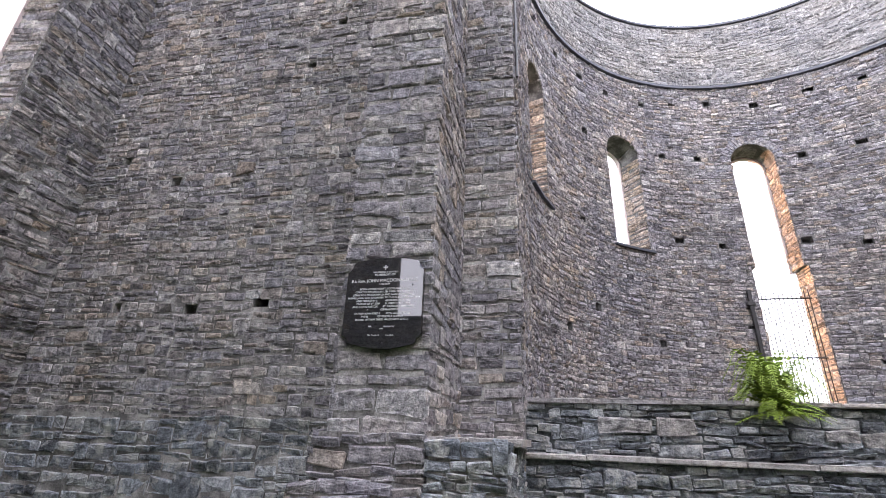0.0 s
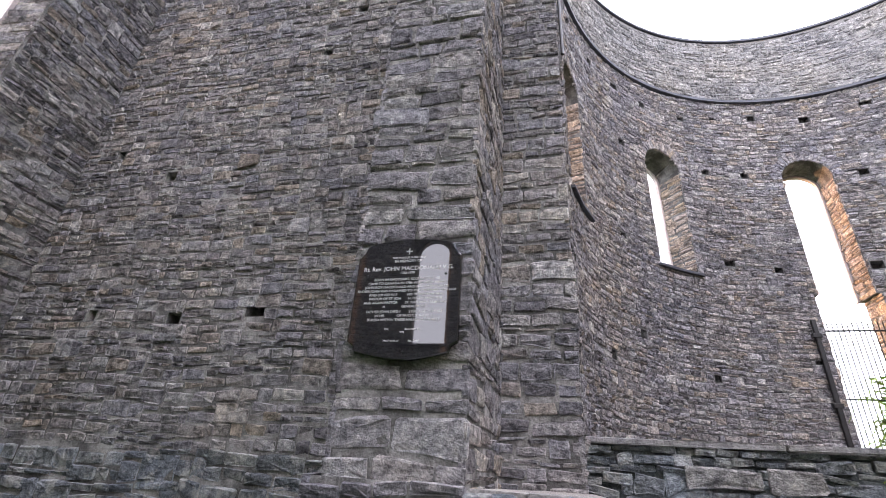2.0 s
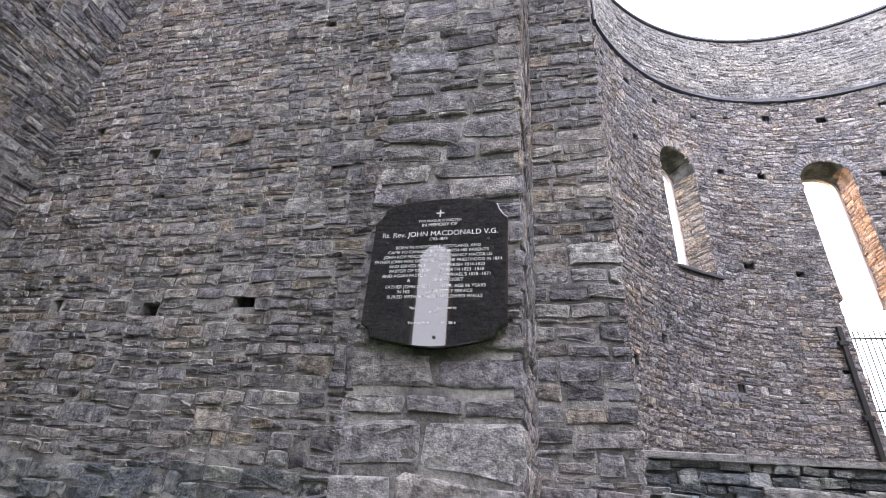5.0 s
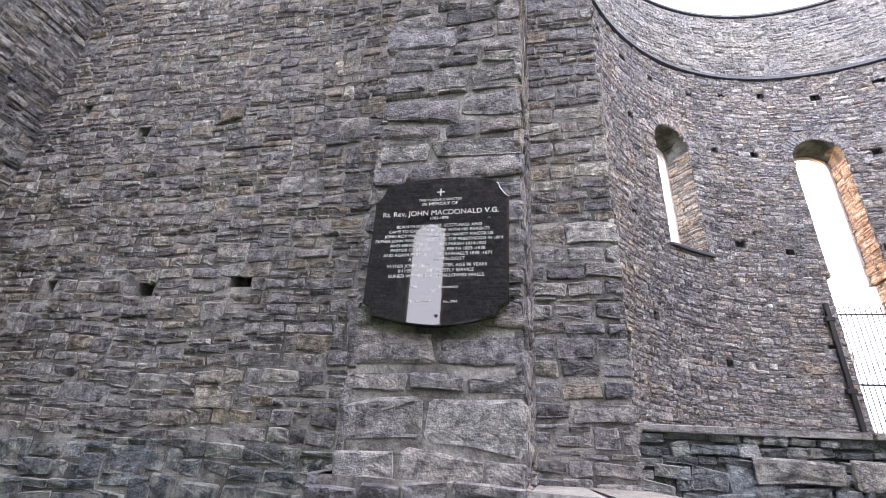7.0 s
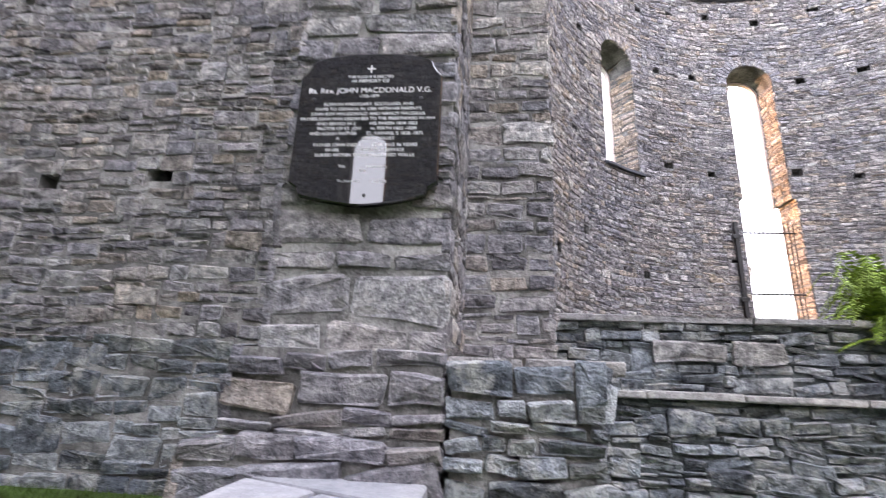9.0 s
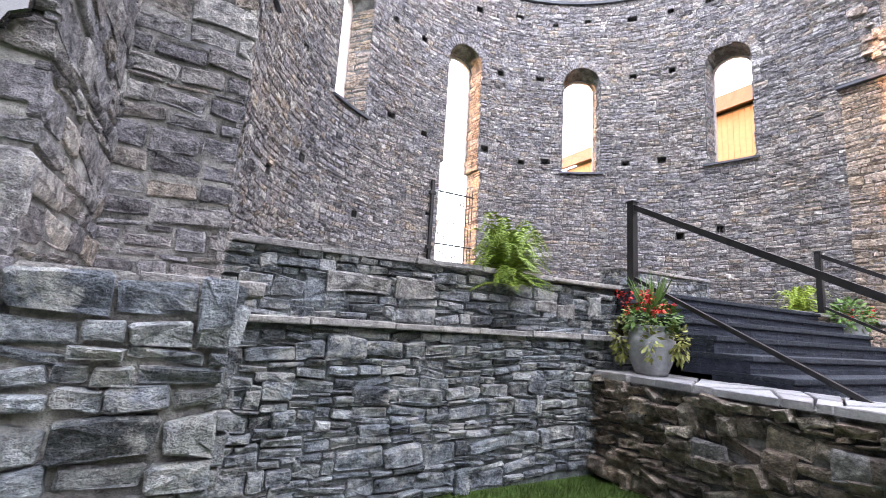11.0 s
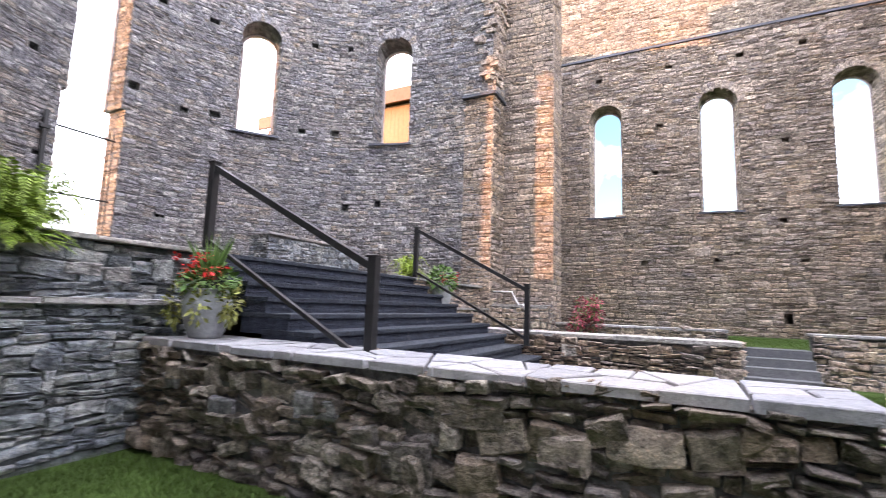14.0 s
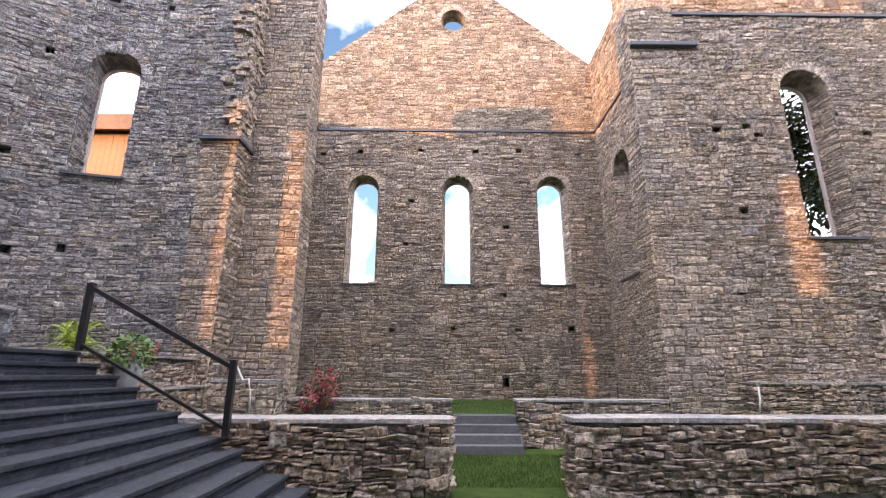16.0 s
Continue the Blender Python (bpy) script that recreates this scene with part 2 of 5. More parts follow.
def plane_map(o, u, n):
    o, u, n = np.array(o, float), np.array(u, float), np.array(n, float)
    def at(a, v, d):
        a, v, d = np.broadcast_arrays(np.asarray(a, float), v, d)
        return o + a[..., None] * u + d[..., None] * n + v[..., None] * np.array([0, 0, 1.0])
    return at


APSE_R, APSE_Y, APSE_Y0 = 6.6, 3.08, 1.65
STRAIGHT = APSE_Y - APSE_Y0
ARC = math.pi * APSE_R
APSE_LEN = ARC + 2 * STRAIGHT


def apse_map(a, v, d):
    """Length along the apse wall from its near end, height, and distance in from the wall face."""
    a, v, d = np.broadcast_arrays(np.asarray(a, float), v, d)
    th = math.pi - np.clip((a - STRAIGHT) / APSE_R, 0, math.pi)
    ext = np.where(a < STRAIGHT, a - STRAIGHT, np.where(a > STRAIGHT + ARC, STRAIGHT + ARC - a, 0))
    return np.stack([(APSE_R - d) * np.cos(th), APSE_Y + (APSE_R - d) * np.sin(th) + ext, v + 0 * a], -1)


def apse_u(deg):
    return STRAIGHT + (180 - deg) / 180 * ARC


class Hole:
    """An opening in a wall: an arch, a rectangle, or a socket that stops in the wall."""
    def __init__(self, c, half, sill, spring, back=None, arch=True, deep=0.0):
        self.c, self.half, self.sill, self.spring, self.arch, self.deep = c, half, sill, spring, arch, deep
        self.back = half if back is None else back
        self.round, self.nosill, self.under = False, False, None

    def low(self, s, half):
        return self.spring - half * math.sqrt(max(0.0, 1 - s * s)) if self.round else self.sill

    def top(self, s, half):
        return self.spring + (half * math.sqrt(max(0.0, 1 - s * s)) if self.arch else 0.0)

    def span(self, v, pad=0.0):
        h = self.half + pad
        if self.round:
            w = h * h - (v - self.spring) ** 2
            return (self.c - math.sqrt(w), self.c + math.sqrt(w)) if w > 0 else None
        if v < self.sill - pad * 0.3:
            return None
        if v <= self.spring:
            return (self.c - h, self.c + h)
        if not self.arch or v >= self.spring + h:
            return None if (not self.arch and v > self.spring + pad * 0.3) or self.arch else (self.c - h, self.c + h)
        w = math.sqrt(h * h - (v - self.spring) ** 2)
        return (self.c - w, self.c + w)


def wall_core(name, at, u0, u1, z0, top, thick, holes, material, label, breaks=(), step=50.0, proud=-0.006):
    """The body of a wall with its openings: front, back, reveals, top and ends. top is a height or a function of length."""
    topf = top if callable(top) else (lambda a: top)
    marks = {u0, u1, *breaks}
    k = max(1, int((u1 - u0) / step))
    marks |= {u0 + (u1 - u0) * i / k for i in range(k + 1)}
    for h in holes:
        marks = {m for m in marks if not (h.c - h.half - 0.02 < m < h.c + h.half + 0.02)}
    cols = [(m, m, None, 0.0) for m in marks]
    for h in holes:
        n = 14 if h.arch else 1
        for i in range(n + 1):
            s = -math.cos(math.pi * i / n)
            cols.append((h.c + s * h.half, h.c + s * h.back, h, s))
    cols.sort(key=lambda c: (c[0], c[3]))
    verts, faces = [], []

    def q(*p):
        i = len(verts)
        verts.extend(p)
        faces.append(tuple(range(i, i + len(p))))
    F = lambda a, v: tuple(at(a, v, proud))
    B = lambda a, v: tuple(at(a, v, -thick))
    for ca, cb in zip(cols, cols[1:]):
        if ca[0] == cb[0]:
            continue
        mid = (ca[0] + cb[0]) / 2
        hs = sorted([h for h in holes if h.c - h.half < mid < h.c + h.half], key=lambda h: h.sill)
        def edges(c, h):
            if c[2] is h:
                s = c[3]
            else:
                s = max(-1.0, min(1.0, (c[0] - h.c) / h.half))
            return h.top(s, h.half), h.top(s, h.back), h.low(s, h.half), h.low(s, h.back)
        fz = [(z0, z0)]
        bz = [(z0, z0)]
        for h in hs:
            ta, tb = edges(ca, h), edges(cb, h)
            fz += [(ta[2], tb[2]), (ta[0], tb[0])]
            if h.deep:
                d = lambda a, v, hh=h: tuple(at(a, v, -hh.deep))
                q(d(ca[0], h.sill), d(cb[0], h.sill), d(cb[0], tb[0]), d(ca[0], ta[0]))
                q(F(ca[0], h.sill), F(cb[0], h.sill), d(cb[0], h.sill), d(ca[0], h.sill))
                q(F(ca[0], ta[0]), d(ca[0], ta[0]), d(cb[0], tb[0]), F(cb[0], tb[0]))
                q(F(ca[0], h.sill), d(ca[0], h.sill), d(ca[0], ta[0]), F(ca[0], ta[0]))
                q(F(cb[0], h.sill), F(cb[0], tb[0]), d(cb[0], tb[0]), d(cb[0], h.sill))
            else:
                bz += [(ta[3], tb[3]), (ta[1], tb[1])]
                if not h.nosill:
                    q(F(ca[0], ta[2]), F(cb[0], tb[2]), B(cb[1], tb[3]), B(ca[1], ta[3]))
                if h.under is None or abs(mid - h.c) > h.under.half:
                    q(F(ca[0], ta[0]), B(ca[1], ta[1]), B(cb[1], tb[1]), F(cb[0], tb[0]))
                if ca[2] is h and ca[3] <= -0.999:
                    q(F(ca[0], h.sill), B(ca[1], h.sill), B(ca[1], h.spring), F(ca[0], h.spring))
                if cb[2] is h and cb[3] >= 0.999:
                    q(F(cb[0], h.sill), F(cb[0], h.spring), B(cb[1], h.spring), B(cb[1], h.sill))
        tA, tB = topf(ca[0]), topf(cb[0])
        fz.append((tA, tB))
        bz.append((tA, tB))
        for i in range(0, len(fz), 2):
            q(F(ca[0], fz[i][0]), F(cb[0], fz[i][1]), F(cb[0], fz[i + 1][1]), F(ca[0], fz[i + 1][0]))
        for i in range(0, len(bz), 2):
            q(B(ca[1], bz[i][0]), B(ca[1], bz[i + 1][0]), B(cb[1], bz[i + 1][1]), B(cb[1], bz[i][1]))
        q(F(ca[0], tA), F(cb[0], tB), B(cb[1], tB), B(ca[1], tA))
    for u in (u0, u1):
        q(F(u, z0), F(u, topf(u)), B(u, topf(u)), B(u, z0))
    ob = link_mesh(name, verts, faces, material)
    return tagged(ob, label, "wall", "", "structure")


# Unit stones: base ring, shoulder ring, face ring; one by one across, depth in metres.
def unit_stone(rr, inset):
    base = [(-0.5, -0.40), (-0.45, -0.5), (0.02, -0.5), (0.46, -0.5), (0.5, -0.38), (0.5, 0.40), (0.45, 0.5), (-0.02, 0.5), (-0.46, 0.5), (-0.5, 0.39)]
    lean = rr.uniform(-0.16, 0.16)
    left, right, arch = rr.uniform(0.70, 1.06), rr.uniform(0.70, 1.06), rr.uniform(-0.06, 0.10)
    ring = []
    for x, y in base:
        k = (left + (right - left) * (x + 0.5)) * rr.uniform(0.90, 1.10)
        ring.append((x * rr.uniform(0.92, 1.05) + lean * y * 0.3, y * k + arch * (0.25 - x * x) * 1.6 + rr.uniform(-0.03, 0.03)))
    tilt, tip = rr.uniform(-0.012, 0.012), rr.uniform(-0.004, 0.016)
    out = [(x, y, -0.05) for x, y in ring]
    out += [(x * 0.995, y * 0.985, rr.uniform(-0.014, -0.003)) for x, y in ring]
    k = 1 - inset
    out += [(x * k * rr.uniform(0.90, 1.04), y * (k - inset * 0.7) * rr.uniform(0.84, 1.06), tilt * x * 2 + tip * y * 2 + rr.uniform(-0.008, 0.008)) for x, y in ring]
    out.append((rr.uniform(-0.15, 0.15), rr.uniform(-0.1, 0.1), rr.uniform(-0.002, 0.012)))
    return np.array(out)


NS = 10
STONE_FACES = [(i, (i + 1) % NS, NS + (i + 1) % NS, NS + i) for i in range(NS)] + [(NS + i, NS + (i + 1) % NS, 2 * NS + (i + 1) % NS, 2 * NS + i) for i in range(NS)] + [(2 * NS + i, 2 * NS + (i + 1) % NS, 3 * NS) for i in range(NS)]
_rs = random.Random(3)
STONES = [unit_stone(_rs, _rs.uniform(0.07, 0.14)) for _ in range(36)]
STONE_MESH = {}


def stone_mesh(k, material, name):
    key = (k, material.name, name)
    if key not in STONE_MESH:
        me = bpy.data.meshes.new(name)
        me.from_pydata([tuple(p) for p in STONES[k]], [], STONE_FACES)
        me.update()
        me.materials.append(material)
        STONE_MESH[key] = me
    return STONE_MESH[key]


def lay(u0, u1, z0, z1, holes=(), limit=None, high=(0.09, 0.20), long=(0.15, 0.40), split=0.16, gap=0.018, seed=1, pad=0.02):
    """Courses of stones over a stretch of wall, round its openings: rows of centre, size, kind."""
    rr = random.Random(seed)
    out, v = [], z0
    mean = (high[0] + high[1]) / 2

    def row(xa, xb, va, hh):
        mid = va + hh / 2
        a, b = (u0, u1) if limit is None else limit(mid, u0, u1)
        a, b = max(a, xa), min(b, xb)
        free, x = [], a
        for s in sorted(s for s in (h.span(mid, pad) for h in holes) if s):
            if s[0] > x:
                free.append((x, min(s[0], b)))
            x = max(x, s[1])
        if x < b:
            free.append((x, b))
        for fa, fb in free:
            x = fa
            while x < fb - 0.02:
                ww = rr.uniform(*long) * (0.75 + 0.45 * hh / high[1])
                if fb - x - ww < long[0] * 0.7:
                    ww = fb - x
                if ww < 0.03:
                    break
                out.append((x + ww / 2, mid + rr.uniform(-0.008, 0.008), ww - gap * 0.8, (hh - gap * 0.7) * rr.uniform(0.90, 1.06), rr.randrange(36)))
                x += ww
    while v < z1 - 0.03:
        band = rr.uniform(1.0, 2.7) * mean
        if z1 - v - band < high[0]:
            band = z1 - v
        x = u0
        while x < u1 - 1e-6:
            cw = rr.uniform(1.0, 3.2) * long[1]
            if u1 - x - cw < long[1] * 0.8:
                cw = u1 - x
            left, vv = band, v
            while left > 1e-6:
                hh = rr.uniform(*high) * (0.55 if rr.random() < split else 1.0)
                if left - hh < high[0] * 0.6:
                    hh = left
                row(x, x + cw, vv, hh)
                vv, left = vv + hh, left - hh
            x += cw
        v += band
    return out


def put_stones(rows, at, owner, material, near=None, proud=(0.0, 0.022), wave=0.04, depth=1.2, tilt=0.03, big=0.09, seed=1, name="stone", cap=300):
    """Hangs stones on a wall: those in the near stretch are pieces of their own, the others one joined part."""
    if not rows:
        return
    rng = np.random.default_rng(seed)
    a = np.array(rows, float)
    a[:, 1] += wave * np.sin(a[:, 0] * 1.1 + seed) + wave * 0.6 * np.sin(a[:, 0] * 2.7 + a[:, 1] * 0.5 + seed)
    pr = rng.uniform(*proud, len(a)) * depth
    flip = np.where(rng.random(len(a)) < 0.5, -1.0, 1.0)
    pick = np.zeros(len(a), bool)
    if near is not None:
        hit = [i for i in range(len(a)) if near(a[i, 0], a[i, 1])]
        pick[hit[:cap]] = True
    turn = rng.normal(0, tilt, len(a))
    over = rng.random(len(a)) < big
    a[over, 2] *= rng.uniform(1.0, 1.18, over.sum())
    a[over, 3] *= rng.uniform(1.15, 1.6, over.sum())
    pr[over] += 0.008 * depth
    for i in np.nonzero(pick)[0]:
        c, e = at(a[i, 0], a[i, 1], pr[i]), 0.01
        uw = at(a[i, 0] + e, a[i, 1], pr[i]) - at(a[i, 0] - e, a[i, 1], pr[i])
        uw /= np.linalg.norm(uw)
        nw = at(a[i, 0], a[i, 1], pr[i] + e) - c
        nw /= np.linalg.norm(nw)
        ob = new(name, stone_mesh(int(a[i, 4]), material, name))
        ob.parent = owner
        m = Matrix.Identity(4)
        for r in range(3):
            zr = (0, 0, 1)[r]
            ct, st = math.cos(turn[i]), math.sin(turn[i])
            m[r][0], m[r][1], m[r][2], m[r][3] = (uw[r] * ct + zr * st) * a[i, 2] * flip[i], (zr * ct - uw[r] * st) * a[i, 3], nw[r] * depth, c[r]
        ob.matrix_basis = m
    rest = np.nonzero(~pick)[0]
    if len(rest):
        t = np.stack([STONES[int(k)] for k in a[rest, 4]])
        du, dv = t[:, :, 0] * (a[rest, 2] * flip[rest])[:, None], t[:, :, 1] * a[rest, 3][:, None]
        ct, st = np.cos(turn[rest])[:, None], np.sin(turn[rest])[:, None]
        u = a[rest, 0][:, None] + du * ct - dv * st
        v = a[rest, 1][:, None] + du * st + dv * ct
        d = pr[rest][:, None] + t[:, :, 2] * depth
        verts = at(u, v, d).reshape(-1, 3)
        faces = [tuple((3 * NS + 1) * s + i for i in f) for s in range(len(rest)) for f in STONE_FACES]
        ob = link_mesh("stonework", verts, faces, material, owner)
        tagged(ob, "", "", "", "stuff")


def voussoirs(at, h, owner, material, length=0.30, width=0.10, seed=1):
    """The ring of thin stones set on edge round an arch."""
    rr = random.Random(seed)
    n = max(9, int(math.pi * h.half / width))
    for i in range(n):
        t0, t1 = math.pi * (i + 0.06) / n, math.pi * (i + 0.94) / n
        ln = length * rr.uniform(0.8, 1.15)
        p = rr.uniform(0.02, 0.04)
        pts = [(h.half, t0), (h.half + ln, t0), (h.half + ln, t1), (h.half, t1)]
        uv = [(h.c + r * math.cos(t), h.spring + r * math.sin(t)) for r, t in pts]
        cu, cv = sum(x for x, _ in uv) / 4, sum(y for _, y in uv) / 4
        vs = [at(x, y, -0.05) for x, y in uv] + [at(x, y, p - 0.012) for x, y in uv] + [at(cu + (x - cu) * 0.85, cv + (y - cv) * 0.93, p) for x, y in uv]
        fs = [(k, (k + 1) % 4, 4 + (k + 1) % 4, 4 + k) for k in range(4)] + [(4 + k, 4 + (k + 1) % 4, 8 + (k + 1) % 4, 8 + k) for k in range(4)] + [(8, 9, 10, 11)]
        link_mesh("voussoir", vs, fs, material, owner)


def reveal_stones(at, h, thick, owner, material, sides=(-1, 1), seed=1, high=(0.09, 0.19)):
    """Stones on the side faces of an opening."""
    for s in sides:
        f, b = at(h.c + s * h.half, 0, 0), at(h.c + s * h.back, 0, -thick)
        way = b - f
        ln = float(np.linalg.norm(way))
        way = way / ln
        other = at(h.c, 0, 0) - f
        nrm = other - way * float(other @ way)
        nrm /= np.linalg.norm(nrm)
        m = plane_map(f, way, nrm)
        put_stones(lay(0.0, ln, h.sill, h.spring, high=high, long=(0.25, 0.5), seed=seed + s + 5), m, owner, material, proud=(0.0, 0.022), wave=0.0, seed=seed)


def ledge(name, at, u0, u1, z, out, high, material, label, step=0.6, piece=None):
    """A projecting course along a wall."""
    n = max(1, int((u1 - u0) / step))
    verts, faces = [], []
    for i in range(n + 1):
        a = u0 + (u1 - u0) * i / n
        for d, v in ((-0.05, z), (out, z + 0.01), (out, z + high), (-0.05, z + high + 0.02)):
            verts.append(at(a, v, d))
    for i in range(n):
        for k in range(4):
            faces.append((4 * i + k, 4 * i + (k + 1) % 4, 4 * i + 4 + (k + 1) % 4, 4 * i + 4 + k))
    faces += [(0, 1, 2, 3), tuple(4 * n + k for k in (3, 2, 1, 0))]
    return tagged(link_mesh(name, verts, faces, material), label, "ledge", "", "structure")


def sill_slab(at, h, label="dark slate window sill", out=0.10, extra=0.10):
    """A thin slab under a window, with its front edge past the wall."""
    verts = []
    for a in (h.c - h.half - extra, h.c, h.c + h.half + extra):
        for d, v in ((-0.5, h.sill - 0.02), (out, h.sill - 0.07), (out, h.sill - 0.005), (-0.5, h.sill + 0.03)):
            verts.append(at(a, v, d))
    faces = [(4 * i + k, 4 * i + (k + 1) % 4, 4 * i + 4 + (k + 1) % 4, 4 * i + 4 + k) for i in range(2) for k in range(4)]
    faces += [(0, 1, 2, 3), (11, 10, 9, 8)]
    return tagged(link_mesh("window_sill", verts, faces, M_LEDGE), label, "window sill", "window sills", "structure")


M_FRAME = plain_mat("pale pink grey window rim", (0.50, 0.44, 0.42), 0.8, 0, 0.1, 12, 0.3)


def window_frame(at, h, thick):
    """The narrow pale rim at the outer edge of a window."""
    n = 16
    ring = [(-1.0, h.sill)] + [(-math.cos(math.pi * i / n), h.spring + h.back * math.sin(math.pi * i / n)) for i in range(n + 1)] + [(1.0, h.sill)]
    verts, faces = [], []
    for s, z in ring:
        zi = z if z <= h.spring + 1e-6 else h.spring + (z - h.spring) * (h.back - 0.05) / h.back
        for half, zz, d in ((h.back + 0.01, z, -thick + 0.09), (h.back - 0.05, zi, -thick + 0.09), (h.back - 0.05, zi, -thick - 0.02), (h.back + 0.01, z, -thick - 0.02)):
            verts.append(at(h.c + s * half, zz, d))
    for i in range(len(ring) - 1):
        for k in range(4):
            faces.append((4 * i + k, 4 * i + (k + 1) % 4, 4 * i + 4 + (k + 1) % 4, 4 * i + 4 + k))
    ob = link_mesh("window_frame", verts, faces, M_FRAME)
    tagged(ob, "narrow pale rim round the empty arched window", "window frame", "window rims", "structure")


TR_X, TR_YE, TR_YW, EDGE_X = 14.74, 1.87, -11.06, 7.37
STRING_Z, EAVE_Z, APEX_Z, WALL_T = 12.65, 16.4, 21.7, 0.75

# ---- ground ----
def ground_sheet():
    bm = bmesh.new()
    xs = [-900, -200, -60, -25, -15.5, 15.5, 25, 60, 200, 900]
    grid = [[bm.verts.new((x, y, 0.0)) for y in xs] for x in xs]
    for i in range(len(xs) - 1):
        for j in range(len(xs) - 1):
            bm.faces.new((grid[i][j], grid[i + 1][j], grid[i + 1][j + 1], grid[i][j + 1]))
    me = bpy.data.meshes.new("ground")
    bm.to_mesh(me)
    bm.free()
    me.materials.append(M_GRASS)
    tagged(new("ground", me), "green mown lawn inside the roofless church", "ground", "", "structure")


ground_sheet()
for sx, x0, x1 in ((1, 7.7, TR_X), (-1, 8.0, TR_X)):
    pts = [(sx * x0, TR_YE), (sx * x1, TR_YE)] + ([(x1, TR_YW), (x0, TR_YW)] if sx > 0 else [(-x1, -1.0), (-x0, -1.0)])
    vs = [(x, y, 0.75 if sx > 0 else 0.46) for x, y in pts] + [(x, y - (1.4 if sx < 0 and y < 0 else 0), -0.05) for x, y in pts]
    link = link_mesh("lawn", vs, [(0, 1, 2, 3), (0, 4, 5, 1), (1, 5, 6, 2), (2, 6, 7, 3), (3, 7, 4, 0)], M_GRASS)
    tagged(link, "raised grass floor of the transept", "lawn", "", "structure")
tagged(part("platform", box_bm((-6.55, 1.95, 0), (6.55, 9.6, 2.05)), M_EARTH, None), "raised stone and gravel floor of the apse", "floor", "", "structure")

# ---- apse ----
A = apse_map
W_DEG = (163.0, 125.9, 90.3, 54.0, 17.0)
apse_windows = [Hole(apse_u(g), 0.60, 6.62, 9.70, 0.50) for g in W_DEG]
tall = Hole(apse_u(89.2), 0.60, 6.35, 9.80, 0.52)
tall_low = Hole(apse_u(89.2), 0.70, 2.06, 6.35, 0.62, arch=False)
tall.nosill, tall_low.under = True, tall
apse_windows[2] = tall
apse_windows.append(tall_low)
apse_holes = []
rh = random.Random(11)
for g in range(8, 176, 11):
    apse_holes.append((g + rh.uniform(-1.5, 1.5), 11.95 + rh.uniform(-0.12, 0.12)))
for g in (30, 40, 66, 78, 103, 113, 139, 149):
    apse_holes.append((g, 9.85 + rh.uniform(-0.1, 0.1)))
for g in (33, 42, 64, 71, 82, 101, 112, 143):
    apse_holes.append((g, 7.0 + rh.uniform(-0.15, 0.15)))
for g in (20, 29, 47, 74, 98, 121, 140, 152):
    apse_holes.append((g, 4.2 + rh.uniform(-0.7, 0.5)))
apse_sockets = [Hole(apse_u(g), rh.uniform(0.09, 0.15), z - 0.10, z + rh.uniform(0.06, 0.11), arch=False, deep=0.3) for g, z in apse_holes]
wall_apse = wall_core("wall_apse", A, 0, APSE_LEN, 0, STRING_Z, WALL_T, apse_windows + apse_sockets, M_MORTAR_A, "curved grey rubble stone apse wall with tall arched windows", step=0.35)
put_stones(lay(0, APSE_LEN, 1.9, STRING_Z, apse_windows + apse_sockets, high=(0.08, 0.15), long=(0.13, 0.34), gap=0.014, seed=21), A, wall_apse, M_WALL,
           near=lambda u, v: u < 6 and 2.1 < v < 4.2, proud=(0.004, 0.022), seed=21)
for i, h in enumerate(apse_windows):
    if h.arch:
        voussoirs(A, h, wall_apse, M_WALL, 0.28, 0.085, 40 + i)
        window_frame(A, h, WALL_T)
    # Brownish stone on near and tall reveals; its warm tone also stands in for sunlight.
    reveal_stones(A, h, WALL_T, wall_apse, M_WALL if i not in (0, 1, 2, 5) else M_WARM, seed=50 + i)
    if i not in (2, 5):
        sill_slab(A, h)
ledge("trim_string_course", A, 0, APSE_LEN, STRING_Z - 0.03, 0.10, 0.10, M_LEDGE, "dark projecting string course round the apse", 0.35)
PA = lambda u, v, d: apse_map(u, v, np.asarray(d) - 0.10)
wall_parapet = wall_core("wall_apse_parapet", PA, 0, APSE_LEN, STRING_Z, 15.45, 0.6, [], M_MORTAR_P, "pale whitish rubble parapet above the string course", step=0.35)
put_stones(lay(0, APSE_LEN, STRING_Z + 0.08, 15.4, high=(0.10, 0.20), long=(0.15, 0.42), seed=22), PA, wall_parapet, M_PALE, proud=(0.002, 0.02), seed=22)
ledge("trim_parapet_cap", PA, 0, APSE_LEN, 15.45, 0.07, 0.09, M_LEDGE, "thin dark capping on the apse parapet", 0.35)


